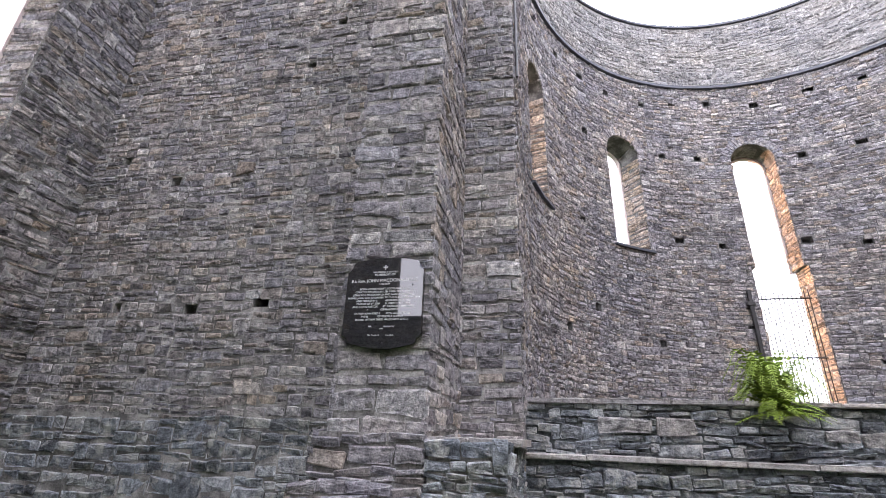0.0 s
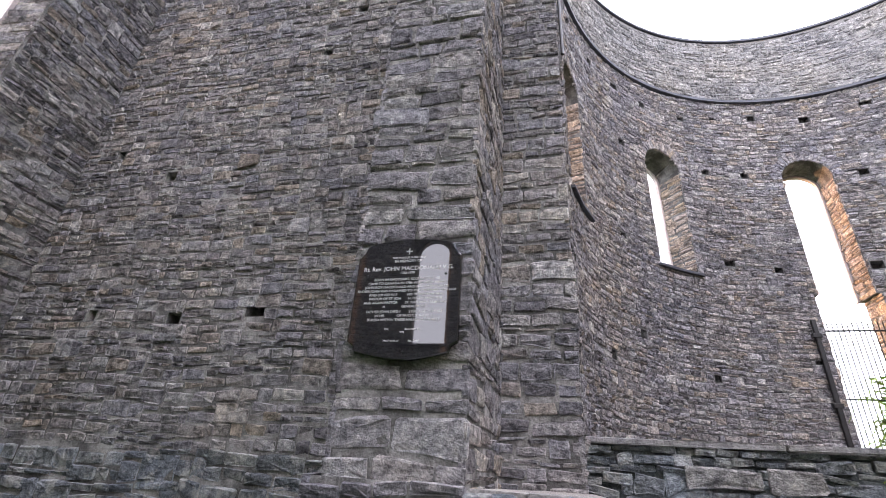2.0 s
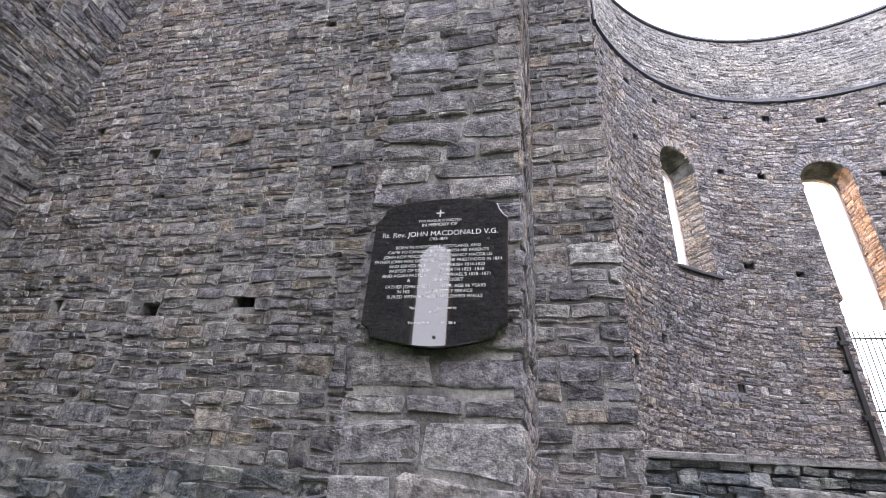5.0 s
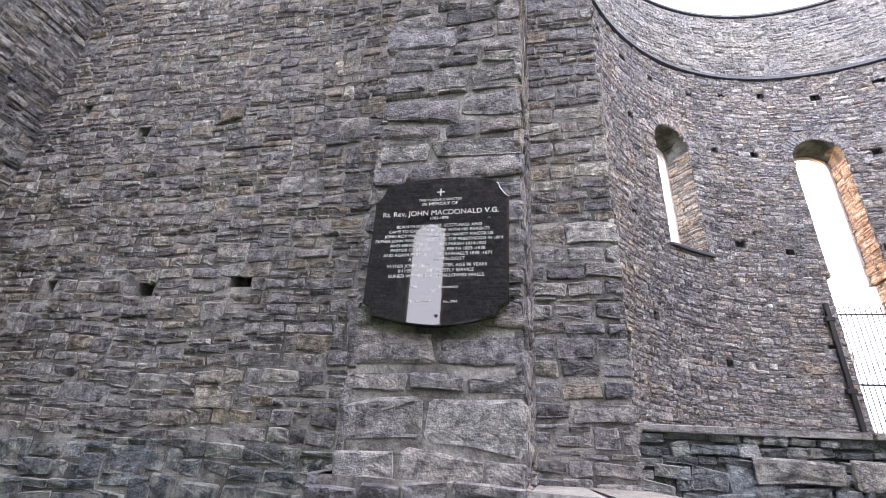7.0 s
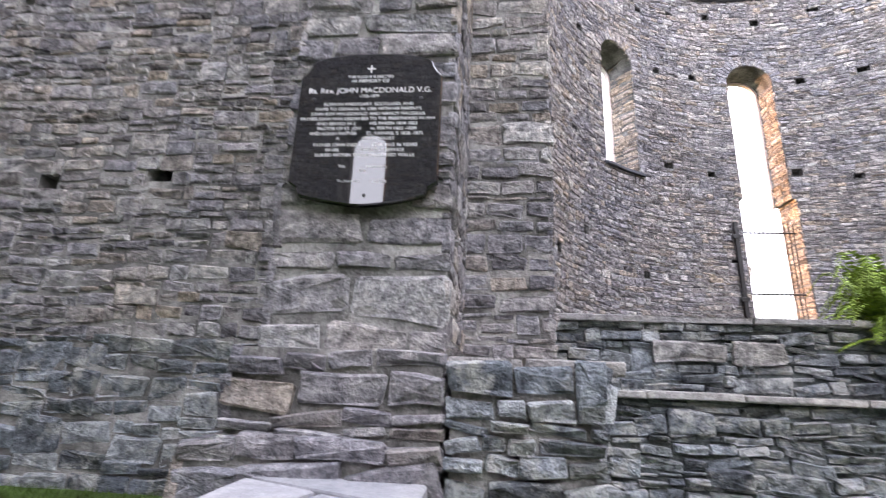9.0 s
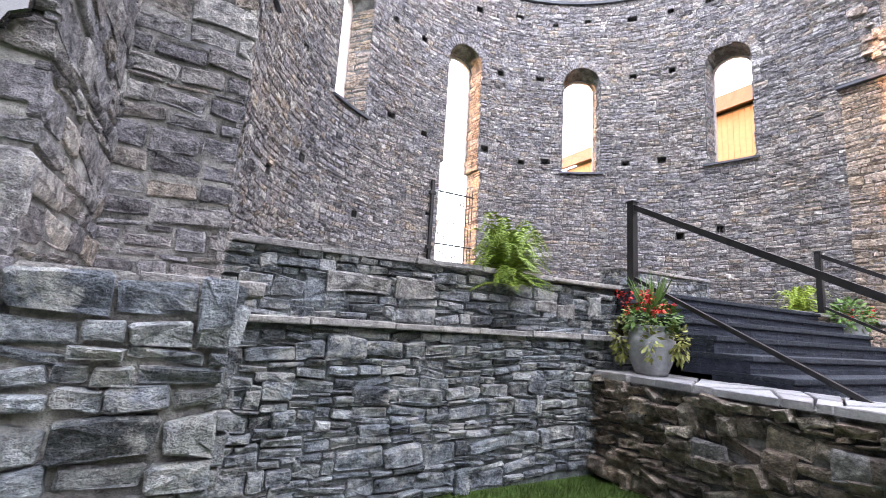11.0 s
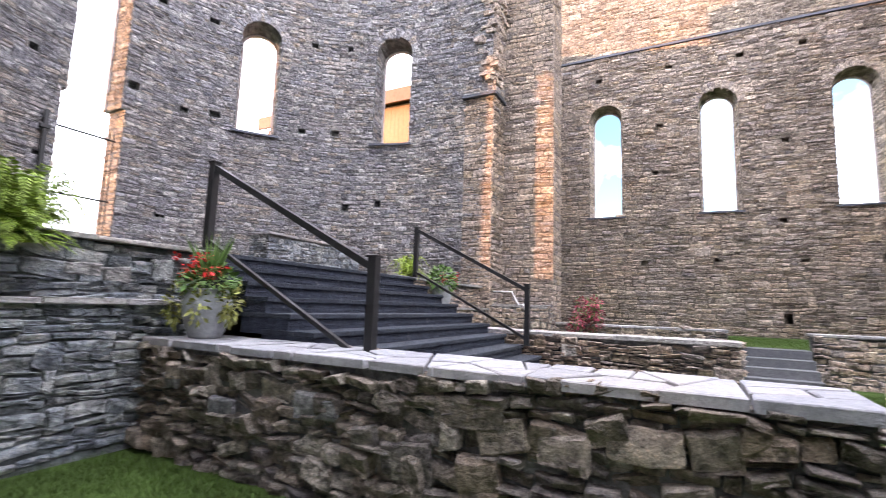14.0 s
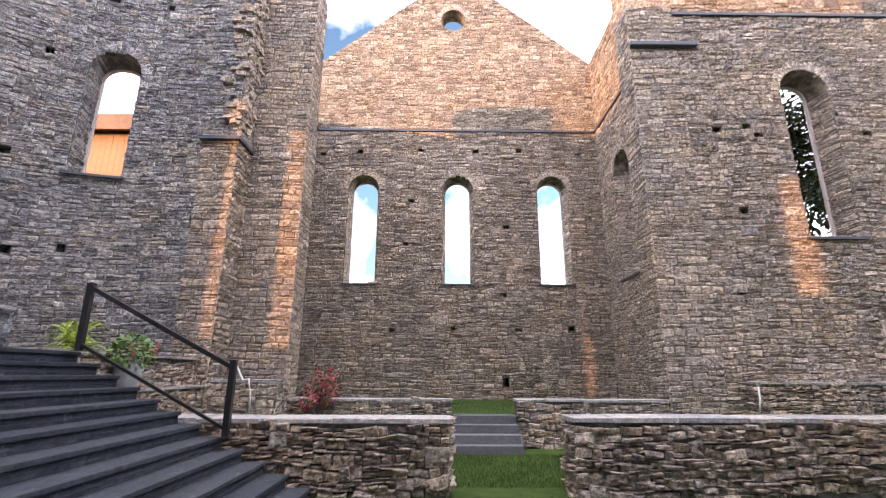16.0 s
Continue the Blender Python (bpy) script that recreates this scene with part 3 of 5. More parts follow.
# ---- straight walls ----
def straight(name, o, u, n, length, top, holes, label, stone=None, z0=0.0, zs=0.0, seed=1, near=None, limit=None, high=(0.09, 0.19), long=(0.14, 0.38), pale=True, thick=WALL_T, mortar=None, breaks=(), reveal=True, skip=(), gap=0.022, depth=1.5):
    """A wall of rubble in one plane; above the string course it is of paler stone."""
    at = plane_map(o, u, n)
    core = wall_core(name, at, -0.04, length + 0.04, z0, top, thick, holes, mortar or (M_MORTAR_W if stone is M_WARM else M_MORTAR), label, breaks)
    flat = top if not callable(top) else None
    split_z = STRING_Z if pale else (flat or 99)
    put_stones(lay(0, length, zs, min(split_z, flat or 99), holes, limit, high, long, gap=gap, seed=seed), at, core, stone or M_WALL, near=near, depth=depth, seed=seed)
    if pale:
        put_stones(lay(0, length, STRING_Z + 0.08, flat or APEX_Z, holes, limit, (0.11, 0.22), (0.16, 0.45), seed=seed + 1), at, core, M_TAN, proud=(0.002, 0.02), seed=seed + 1)
        ledge("trim_string_course", at, 0, length, STRING_Z - 0.03, 0.09, 0.10, M_LEDGE, "dark projecting string course on the stone wall", 3.0)
    for i, h in enumerate(h for h in holes if h.arch and not h.deep):
        if h in skip:
            continue
        voussoirs(at, h, core, stone or M_WALL, 0.30, 0.10, seed + i)
        if reveal:
            reveal_stones(at, h, thick, core, stone or M_WALL, seed=seed + i)
        if h.sill < 12:
            sill_slab(at, h)
            window_frame(at, h, thick)
    return core, at


def socket(c, z, w=0.11):
    return Hole(c, w * 1.15, z - 0.10, z + 0.09, arch=False, deep=0.32)


def gable_top(a):
    return EAVE_Z + (APEX_Z - EAVE_Z) * (1 - abs(a - 6.465) / 6.465)


def gable_limit(v, a, b):
    if v <= EAVE_Z:
        return a, b
    k = 6.465 * (v - EAVE_Z) / (APEX_Z - EAVE_Z)
    return (a + k, b - k) if b - a > 2 * k else (a, a)


def oculus():
    h = Hole(6.61, 0.60, 18.25, 18.85, 0.55)
    h.round = True
    return [h]


TLEN = TR_YE - TR_YW
win = [Hole(c, 0.68, 5.45, 9.75, 0.60) for c in (-0.42 - TR_YW, -4.64 - TR_YW, -8.87 - TR_YW)]
sock = [socket(c, z) for c, z in ((0.9, 11.6), (3.6, 11.7), (5.6, 11.65), (8.1, 11.7), (10.9, 11.6), (12.6, 11.5), (4.3, 8.0), (8.7, 7.2), (3.9, 3.5), (6.6, 3.6), (9.2, 3.5), (1.7, 3.6), (4.5, 5.0), (8.5, 9.2))]
sock.append(Hole(4.5, 0.13, 1.25, 1.62, arch=False, deep=0.5))
straight("wall_transept_end", (TR_X, TR_YW, 0), (0, 1, 0), (-1, 0, 0), TLEN, gable_top, win + sock + oculus(), "tan rubble gable wall with three tall arched windows", M_WARM, zs=0.7, high=(0.10, 0.21), long=(0.18, 0.46), gap=0.03, depth=2.0, seed=60, limit=gable_limit, breaks=(6.465,))
near_win = [Hole(TLEN - (h.c), 0.68, 5.45, 9.75, 0.60) for h in win]
straight("wall_transept_end", (-TR_X, TR_YE, 0), (0, -1, 0), (1, 0, 0), TLEN, gable_top, near_win, "grey rubble gable wall of the near transept", M_WALL, zs=0.7, seed=64, limit=gable_limit, breaks=(6.465,))
b_sock = [socket(c + TR_X, z, w) for c, z, w in ((-11.78, 3.34, 0.10), (-10.55, 3.45, 0.12), (-12.75, 5.75, 0.09), (-14.0, 6.3, 0.07), (-9.9, 9.1, 0.08), (-10.4, 8.1, 0.08), (-13.2, 3.4, 0.07))]
near_side, near_at = straight("wall_transept_side", (-TR_X, TR_YE, 0), (1, 0, 0), (0, -1, 0), TR_X - EDGE_X - 0.1, EAVE_Z, b_sock, "grey coursed rubble wall with square putlog holes", M_WALL, zs=1.75, seed=70, near=lambda u, v: u > 2.6 and 1.9 < v < 4.6, high=(0.08, 0.19), long=(0.14, 0.36), gap=0.026, depth=1.05)
put_stones(lay(0, TR_X - 8.3, 0.35, 1.75, high=(0.12, 0.24), long=(0.16, 0.42), seed=72), near_at, near_side, M_TERR, near=lambda u, v: False, depth=1.5, seed=72)
straight("wall_transept_side", (EDGE_X + 0.1, TR_YE, 0), (1, 0, 0), (0, -1, 0), TR_X - EDGE_X - 0.1, 13.2, [Hole(5.15, 0.5, 0.75, 3.9, arch=False, deep=0.45)], "grey rubble transept wall with a doorway", M_WALL, zs=0.7, seed=74)
straight("wall_transept_side", (TR_X, TR_YW, 0), (-1, 0, 0), (0, 1, 0), TR_X - EDGE_X - 0.1, EAVE_Z, [Hole(2.40, 0.76, 5.35, 9.75, 0.64)], "tan rubble transept wall with an arched window", M_WARM, zs=0.7, seed=78)
straight("wall_transept_side", (-EDGE_X - 0.1, TR_YW, 0), (-1, 0, 0), (0, 1, 0), TR_X - EDGE_X - 0.1, EAVE_Z, [Hole(3.62, 0.72, 5.45, 8.85, 0.62)], "grey rubble transept wall of the near side", M_WALL, seed=82, reveal=False)
NAVE_Y0, NAVE_Y1 = TR_YW, -34.0
nave_c = (-14.72, -20.6, -26.4)
nl = NAVE_Y0 - NAVE_Y1
nave_sock = [socket(nl - (NAVE_Y0 - y), z) for y, z in ((-11.9, 8.7), (-12.8, 8.8), (-12.3, 6.2), (-11.9, 3.9), (-13.1, 8.5), (-16.3, 8.6))]
straight("wall_nave", (EDGE_X, NAVE_Y1, 0), (0, 1, 0), (-1, 0, 0), nl, 16.0, [Hole(y - NAVE_Y1, 0.72, 5.42, 10.0, 0.60) for y in nave_c] + nave_sock, "tan rubble nave wall with arched windows", M_WARM, seed=86)
straight("wall_nave", (-EDGE_X, NAVE_Y0, 0), (0, -1, 0), (1, 0, 0), nl, 16.0, [Hole(NAVE_Y0 - y, 0.72, 5.42, 10.0, 0.60) for y in nave_c], "grey rubble nave wall with arched windows", M_WALL, seed=90, reveal=False, high=(0.14, 0.24))
straight("wall_front", (-EDGE_X - 0.7, NAVE_Y1, 0), (1, 0, 0), (0, 1, 0), 2 * EDGE_X + 1.4, 17.0, [Hole(8.07, 1.3, 0.0, 3.4)], "stone entrance wall closing the nave", M_WALL, seed=94, reveal=False, pale=False, high=(0.16, 0.26), skip=())


# ---- piers ----
def low_wall(name, lo, hi, z0, z1, faces, stone, label, seed, near=None, high=(0.06, 0.17), long=(0.10, 0.32), depth=1.6, mortar=None, proud=(0.0, 0.055), cap=300, tilt=0.085):
    x0, y0, x1, y1 = *lo, *hi
    core = part(name, box_bm((x0 + 0.018, y0 + 0.018, z0), (x1 - 0.018, y1 - 0.018, z1)), mortar or M_MORTAR_A, None)
    tagged(core, label, "wall", "", "structure")
    sides = {"s": ((x0, y0, 0), (1, 0, 0), (0, -1, 0), x1 - x0), "n": ((x1, y1, 0), (-1, 0, 0), (0, 1, 0), x1 - x0),
             "e": ((x1, y0, 0), (0, 1, 0), (1, 0, 0), y1 - y0), "w": ((x0, y1, 0), (0, -1, 0), (-1, 0, 0), y1 - y0)}
    for i, f in enumerate(faces):
        o, u, n, ln = sides[f]
        put_stones(lay(-0.01, ln + 0.01, z0, z1, high=high, long=long, split=0.3, gap=0.014, seed=seed + i), plane_map(o, u, n), core, stone,
                   near=near or (lambda a, v: True), proud=proud, depth=depth, wave=0.05, tilt=tilt, big=0.20, seed=seed + i, cap=cap)
    return core


def pier(name, lo, hi, top, stone, label, faces, near=False, high=(0.12, 0.26), long=(0.15, 0.46), seed=1, z0=0.0, depth=1.3, mortar=None, batter=0.0, category="pier"):
    """A block of masonry; faces names the sides that carry stones."""
    x0, y0, x1, y1 = *lo, *hi
    bm = box_bm((x0 + 0.006, y0 + 0.006, z0), (x1 - 0.006, y1 - 0.006, top))
    core = tagged(part(name, bm, mortar or (M_MORTAR_W if stone is M_WARM else M_MORTAR), None), label, category, "", "structure")
    sides = {"s": ((x0, y0, 0), (1, 0, 0), (0, -1, 0), x1 - x0), "n": ((x1, y1, 0), (-1, 0, 0), (0, 1, 0), x1 - x0),
             "e": ((x1, y0, 0), (0, 1, 0), (1, 0, 0), y1 - y0), "w": ((x0, y1, 0), (0, -1, 0), (-1, 0, 0), y1 - y0)}
    for i, f in enumerate(faces):
        o, u, n, ln = sides[f]
        put_stones(lay(-0.02, ln + 0.02, z0 + 0.01, top, high=high, long=long, split=0.2, gap=0.030, seed=seed + i), plane_map(o, u, n), core, stone,
                   near=(lambda a, v: v < 7.5) if near else None, proud=(0.004, 0.022), depth=depth * 0.75, wave=0.03, tilt=0.05, seed=seed + i)
    return core


pier("pier", (-8.30, 0.0), (-EDGE_X, TR_YE), EAVE_Z, M_WALL, "rough grey stone pier carrying a memorial plaque", "sew", True, seed=110, high=(0.08, 0.26), long=(0.20, 0.50))
low_wall("wall_pier_base", (-8.42, -0.05), (-EDGE_X + 0.01, 1.86), 0, 1.62, "sw", M_WALL, "rough spreading foot of the stone pier", 112, high=(0.10, 0.24), long=(0.2, 0.5), mortar=M_MORTAR, depth=1.3, proud=(0.0, 0.03))
low_wall("wall_pier_foot", (-8.56, -0.12), (-EDGE_X + 0.01, 1.86), 0, 1.18, "sw", M_WALL, "rough lowest course at the foot of the stone pier", 113, high=(0.10, 0.24), long=(0.2, 0.5), mortar=M_MORTAR, depth=1.3, proud=(0.0, 0.03))
pier("pier", (-EDGE_X - 0.05, APSE_Y0 - 0.09), (-6.62, APSE_Y0 + 0.6), 15.4, M_WALL, "grey stone pier beside the apse opening", "se", True, high=(0.09, 0.22), long=(0.16, 0.38), seed=116)
pier("pier", (EDGE_X, 0.0), (8.30, TR_YE), 13.7, M_WARM, "tall rubble stone pier at the transept corner", "sw", False, seed=120, high=(0.1, 0.2))
pier("pier", (EDGE_X, TR_YW), (8.30, -9.62), EAVE_Z, M_WARM, "tall rubble stone pier at the nave corner", "nw", False, seed=124, high=(0.1, 0.2))
pier("pier", (6.62, APSE_Y0 - 0.09), (EDGE_X + 0.05, APSE_Y0 + 0.8), 14.0, M_WARM, "broken stone pier where an arch has fallen", "s", False, seed=128, high=(0.1, 0.2), depth=2.6)
stub = pier("pier_stub", (6.57, 1.60), (EDGE_X, 2.50), 7.75, M_WARM, "shortened stone buttress with a sloping slate cap", "sw", False, seed=132, high=(0.1, 0.2))


# ---- low walls, terraces, stairs ----
def flat_poly(name, poly, z0, z1, material, parent, bev=0.008, seed=0):
    """A slab from a convex outline, with a worn upper edge."""
    c = Vector((sum(p[0] for p in poly) / len(poly), sum(p[1] for p in poly) / len(poly)))
    rr = random.Random(seed)
    z1 += rr.uniform(-0.006, 0.006)
    n = len(poly)
    ins = []
    for p in poly:
        d = Vector(p) - c
        ins.append(c + d * max(0.0, 1 - bev * 2 / max(d.length, 0.05)))
    vs = [(*p, z0) for p in poly] + [(*p, z1 - bev) for p in poly] + [(*p, z1) for p in ins]
    fs = [tuple(reversed(range(n)))] + [(i, (i + 1) % n, n + (i + 1) % n, n + i) for i in range(n)] + [(n + i, n + (i + 1) % n, 2 * n + (i + 1) % n, 2 * n + i) for i in range(n)] + [tuple(range(2 * n, 3 * n))]
    return link_mesh(name, vs, fs, material, parent)


def crazy(owner, x0, y0, x1, y1, z0, z1, size, seed, material, gap=0.012):
    """Irregular flagstones over a rectangle, each a piece of its own."""
    rr = random.Random(seed)
    todo, done = [[(x0, y0), (x1, y0), (x1, y1), (x0, y1)]], []
    area = lambda p: abs(sum(a[0] * b[1] - b[0] * a[1] for a, b in zip(p, p[1:] + p[:1]))) / 2
    while todo:
        p = todo.pop()
        if area(p) < size * rr.uniform(0.6, 1.6):
            done.append(p)
            continue
        i = max(range(len(p)), key=lambda k: math.dist(p[k], p[(k + 1) % len(p)]))
        a, b = p[i], p[(i + 1) % len(p)]
        f = rr.uniform(0.36, 0.64)
        q = (a[0] + (b[0] - a[0]) * f, a[1] + (b[1] - a[1]) * f)
        ang = math.atan2(b[1] - a[1], b[0] - a[0]) + math.pi / 2 + rr.uniform(-0.55, 0.55)
        nx, ny = -math.sin(ang), math.cos(ang)
        side = lambda s: (s[0] - q[0]) * nx + (s[1] - q[1]) * ny
        left, right = [], []
        for s, t in zip(p, p[1:] + p[:1]):
            ds, dt = side(s), side(t)
            (left if ds >= 0 else right).append(s)
            if ds * dt < 0:
                k = ds / (ds - dt)
                m = (s[0] + (t[0] - s[0]) * k, s[1] + (t[1] - s[1]) * k)
                left.append(m)
                right.append(m)
        if len(left) < 3 or len(right) < 3 or min(area(left), area(right)) < size * 0.2:
            done.append(p)
            continue
        todo += [left, right]
    for k, p in enumerate(done):
        c = (sum(a[0] for a in p) / len(p), sum(a[1] for a in p) / len(p))
        q = []
        for a in p:
            d = math.dist(a, c)
            f = 1 - gap * rr.uniform(0.7, 1.6) / max(d, 0.05)
            q.append((c[0] + (a[0] - c[0]) * f, c[1] + (a[1] - c[1]) * f))
        flat_poly("flagstone", q, z0, z1, material, owner, 0.008, seed + k)


def slabs(owner, x0, x1, y0, y1, z0, z1, seed, along="x", name="coping_slab", long=(0.45, 1.0)):
    """A row of coping slabs end to end."""
    rr = random.Random(seed)
    a, end = (x0, x1) if along == "x" else (y0, y1)
    while a < end - 0.05:
        ln = min(rr.uniform(*long), end - a)
        if end - a - ln < 0.25:
            ln = end - a
        j, k, t = rr.uniform(-0.025, 0.02), rr.uniform(-0.02, 0.02), rr.uniform(-0.008, 0.008)
        lo, hi = ((a + 0.006, y0 + j, z0), (a + ln - 0.006, y1 + k, z1 + t)) if along == "x" else ((x0 + j, a + 0.006, z0), (x1 + k, a + ln - 0.006, z1 + t))
        part(name, box_bm(lo, hi, 0.010, rough=0.005, seed=seed * 31 + int(a * 50)), M_COPE, owner)
        a += ln



for sx in (-1, 1):
    fl = (lambda a, b: (a, b)) if sx < 0 else (lambda a, b: (-b, -a))
    xa, xb = fl(-6.62, -2.10)
    stone = M_TERR if sx < 0 else M_WARM
    lower = low_wall("wall_terrace_lower", (xa, 1.66), (xb, 2.1), 0, 1.42, "s", stone, "rough dark retaining wall of stacked rubble under the terrace", 200 + sx * 7, high=(0.05, 0.17), long=(0.11, 0.38), depth=1.25, proud=(0.0, 0.04), mortar=M_MORTAR_T if sx < 0 else None)
    slabs(lower, xa, xb, 1.58, 1.95, 1.42, 1.475, 210 + sx, long=(0.4, 0.9))
    upper = low_wall("wall_terrace_upper", (xa, 1.90), (xb, 2.2), 1.44, 2.03, "s", stone, "low rubble wall along the edge of the apse floor", 220 + sx * 7, high=(0.06, 0.20), long=(0.12, 0.40), depth=1.25, proud=(0.0, 0.04), mortar=M_MORTAR_T if sx < 0 else None)
    slabs(upper, xa, xb, 1.82, 2.3, 2.04, 2.09, 230 + sx, long=(0.5, 1.0))
    pa, pb = fl(-EDGE_X + 0.02, -6.66)
    plinth = low_wall("wall_plinth", (pa, -0.06), (pb, 1.66), 0, 1.54, "se" if sx < 0 else "sw", stone, "rough stone plinth at the foot of the pier", 240 + sx * 7, high=(0.08, 0.20), mortar=M_MORTAR, depth=1.1)
    slabs(plinth, pa - 0.01, pb + 0.13 * (sx < 0), -0.02, 1.64, 1.542, 1.605, 250 + sx, long=(0.34, 0.42))

cap_wall = low_wall("wall_garden", (-2.76, -4.08), (-2.14, 1.66), 0, 1.03, "wse", M_CAPW, "brown rubble garden wall topped with pale flagstones", 260, high=(0.07, 0.21), long=(0.09, 0.30), depth=2.2, proud=(0.0, 0.05), tilt=0.17)
crazy(cap_wall, -2.84, -4.14, -2.06, 1.62, 1.03, 1.10, 0.16, 262, M_SLAB, 0.02)
far_wall_a = low_wall("wall_garden", (2.76, -4.0), (3.36, 1.66), 0, 1.03, "ws", M_WARM, "tan rubble garden wall with a pale stone cap", 270, depth=2.0, proud=(0.0, 0.05))
slabs(far_wall_a, 2.70, 3.42, -4.04, 1.6, 1.03, 1.10, 272, "y", long=(0.5, 1.1))
far_wall_b = low_wall("wall_garden", (2.76, -13.5), (3.36, -5.9), 0, 1.06, "wn", M_WARM, "tan rubble garden wall with a pale stone cap", 280, depth=2.0, proud=(0.0, 0.05), near=lambda a, v: a < 5)
slabs(far_wall_b, 2.70, 3.42, -13.5, -5.86, 1.06, 1.13, 282, "y", long=(0.5, 1.1))
bench = low_wall("wall_bench", (-8.12, -1.0), (-7.46, -0.13), 0, 1.00, "se", M_CAPW, "short rubble wall with a pale flagstone seat", 290, depth=1.8)
crazy(bench, -8.18, -1.05, -7.40, -0.13, 1.00, 1.07, 0.2, 292, M_SLAB)
back_a = low_wall("wall_back_tier", (7.45, -4.17), (7.95, -0.05), 0, 1.09, "w", M_WARM, "low rubble wall edging the raised transept lawn", 300, depth=1.4, high=(0.08, 0.18))
slabs(back_a, 7.40, 8.0, -4.2, -0.05, 1.09, 1.15, 302, "y")
back_b = low_wall("wall_back_tier", (7.45, -9.6), (7.95, -5.80), 0, 1.09, "w", M_WARM, "low rubble wall edging the raised transept lawn", 304, depth=1.4, high=(0.08, 0.18))
slabs(back_b, 7.40, 8.0, -9.6, -5.77, 1.09, 1.15, 306, "y")
nave_low = low_wall("wall_nave_base", (6.9, -30.0), (7.36, -11.6), 0, 1.55, "wn", M_WARM, "low projecting rubble base along the nave wall", 308, depth=1.4, near=lambda a, v: False)
slabs(nave_low, 6.84, 7.36, -30.0, -11.56, 1.55, 1.61, 309, "y")

# steps up to the apse
RISE, TREAD, TOP_Z, TOP_Y, SX0, SX1 = 2.06 / 12, 0.333, 2.06, 1.66, -2.12, 2.62
stairs = empty("stairs", (0, 0, 0), "wide flight of blue-grey stone steps up to the apse", "stairs", "", "structure")
for i in range(12):
    z = TOP_Z - RISE * i
    y0 = TOP_Y - TREAD * i
    y1 = y0 + TREAD + 0.4 if i else 2.6
    st = part("step", box_bm((SX0, y0, z - 0.055), (SX1, y1, z), 0.010), M_TREAD, stairs)
    ri = part("riser", box_bm((SX0 + 0.01, y0 + 0.035, z - RISE - 0.05), (SX1 - 0.01, y1, z - 0.056)), M_STEP, stairs)
    put_stones(lay(0.0, SX1 - SX0 - 0.03, z - RISE + 0.004, z - 0.058, high=(0.05, 0.062), long=(0.2, 0.6), split=0.0, gap=0.006, seed=320 + i), plane_map((SX0 + 0.015, y0 + 0.035, 0), (1, 0, 0), (0, -1, 0)), ri, M_STEP,
               near=None, proud=(0.002, 0.008), wave=0.0, tilt=0.0, big=0.0, seed=320 + i, depth=0.4, name="block")

# steps in the gap on the far side
gap_steps = empty("garden_steps", (0, 0, 0), "four shallow grey stone steps up to the transept lawn", "steps", "", "structure")
for i in range(4):
    part("step", box_bm((6.5 + 0.32 * i, -5.78, 0.0 if i == 0 else 0.19 * i - 0.02), (8.0, -4.2, 0.19 * (i + 1)), 0.012), M_PAVE, gap_steps)

# paved way down the middle
paving = tagged(part("pavement", box_bm((-1.75, -34, -0.1), (1.66, -1.98, 0.012)), M_SEALJOINT, None), "grey concrete block paving down the nave", "pavement", "", "structure")
rp = random.Random(5)
paver_mesh = {}
for w in (0.15, 0.20, 0.25):
    bm = box_bm((-w / 2 + 0.004, -0.096, 0), (w / 2 - 0.004, 0.096, 0.03), 0.006)
    me = bpy.data.meshes.new("paver")
    bm.to_mesh(me)
    bm.free()
    me.materials.append(M_PAVE)
    paver_mesh[w] = me
count = 0
rest_v, rest_f = [], []
for row in range(70):
    y = -2.1 - 0.2 * row
    x = -1.75 + rp.uniform(0, 0.1)
    while x < 1.5:
        w = rp.choice((0.15, 0.20, 0.25))
        if x > -1.2 and -7.0 < y < -4.6 and count < 290:
            ob = new("paver", paver_mesh[w])
            ob.parent = paving
            ob.location = (x + w / 2, y, 0.0 + rp.uniform(-0.002, 0.002))
            count += 1
        else:
            i0 = len(rest_v)
            rest_v += [(x + (w - 0.008) * a + 0.004, y - 0.096 + 0.192 * b, c) for c in (0.0, 0.028) for a, b in ((0, 0), (1, 0), (1, 1), (0, 1))]
            rest_f += [(i0 + 4, i0 + 5, i0 + 6, i0 + 7)] + [(i0 + k, i0 + (k + 1) % 4, i0 + 4 + (k + 1) % 4, i0 + 4 + k) for k in range(4)]
        x += w
tagged(link_mesh("paver_field", rest_v, rest_f, M_PAVE, paving), "", "", "", "stuff")


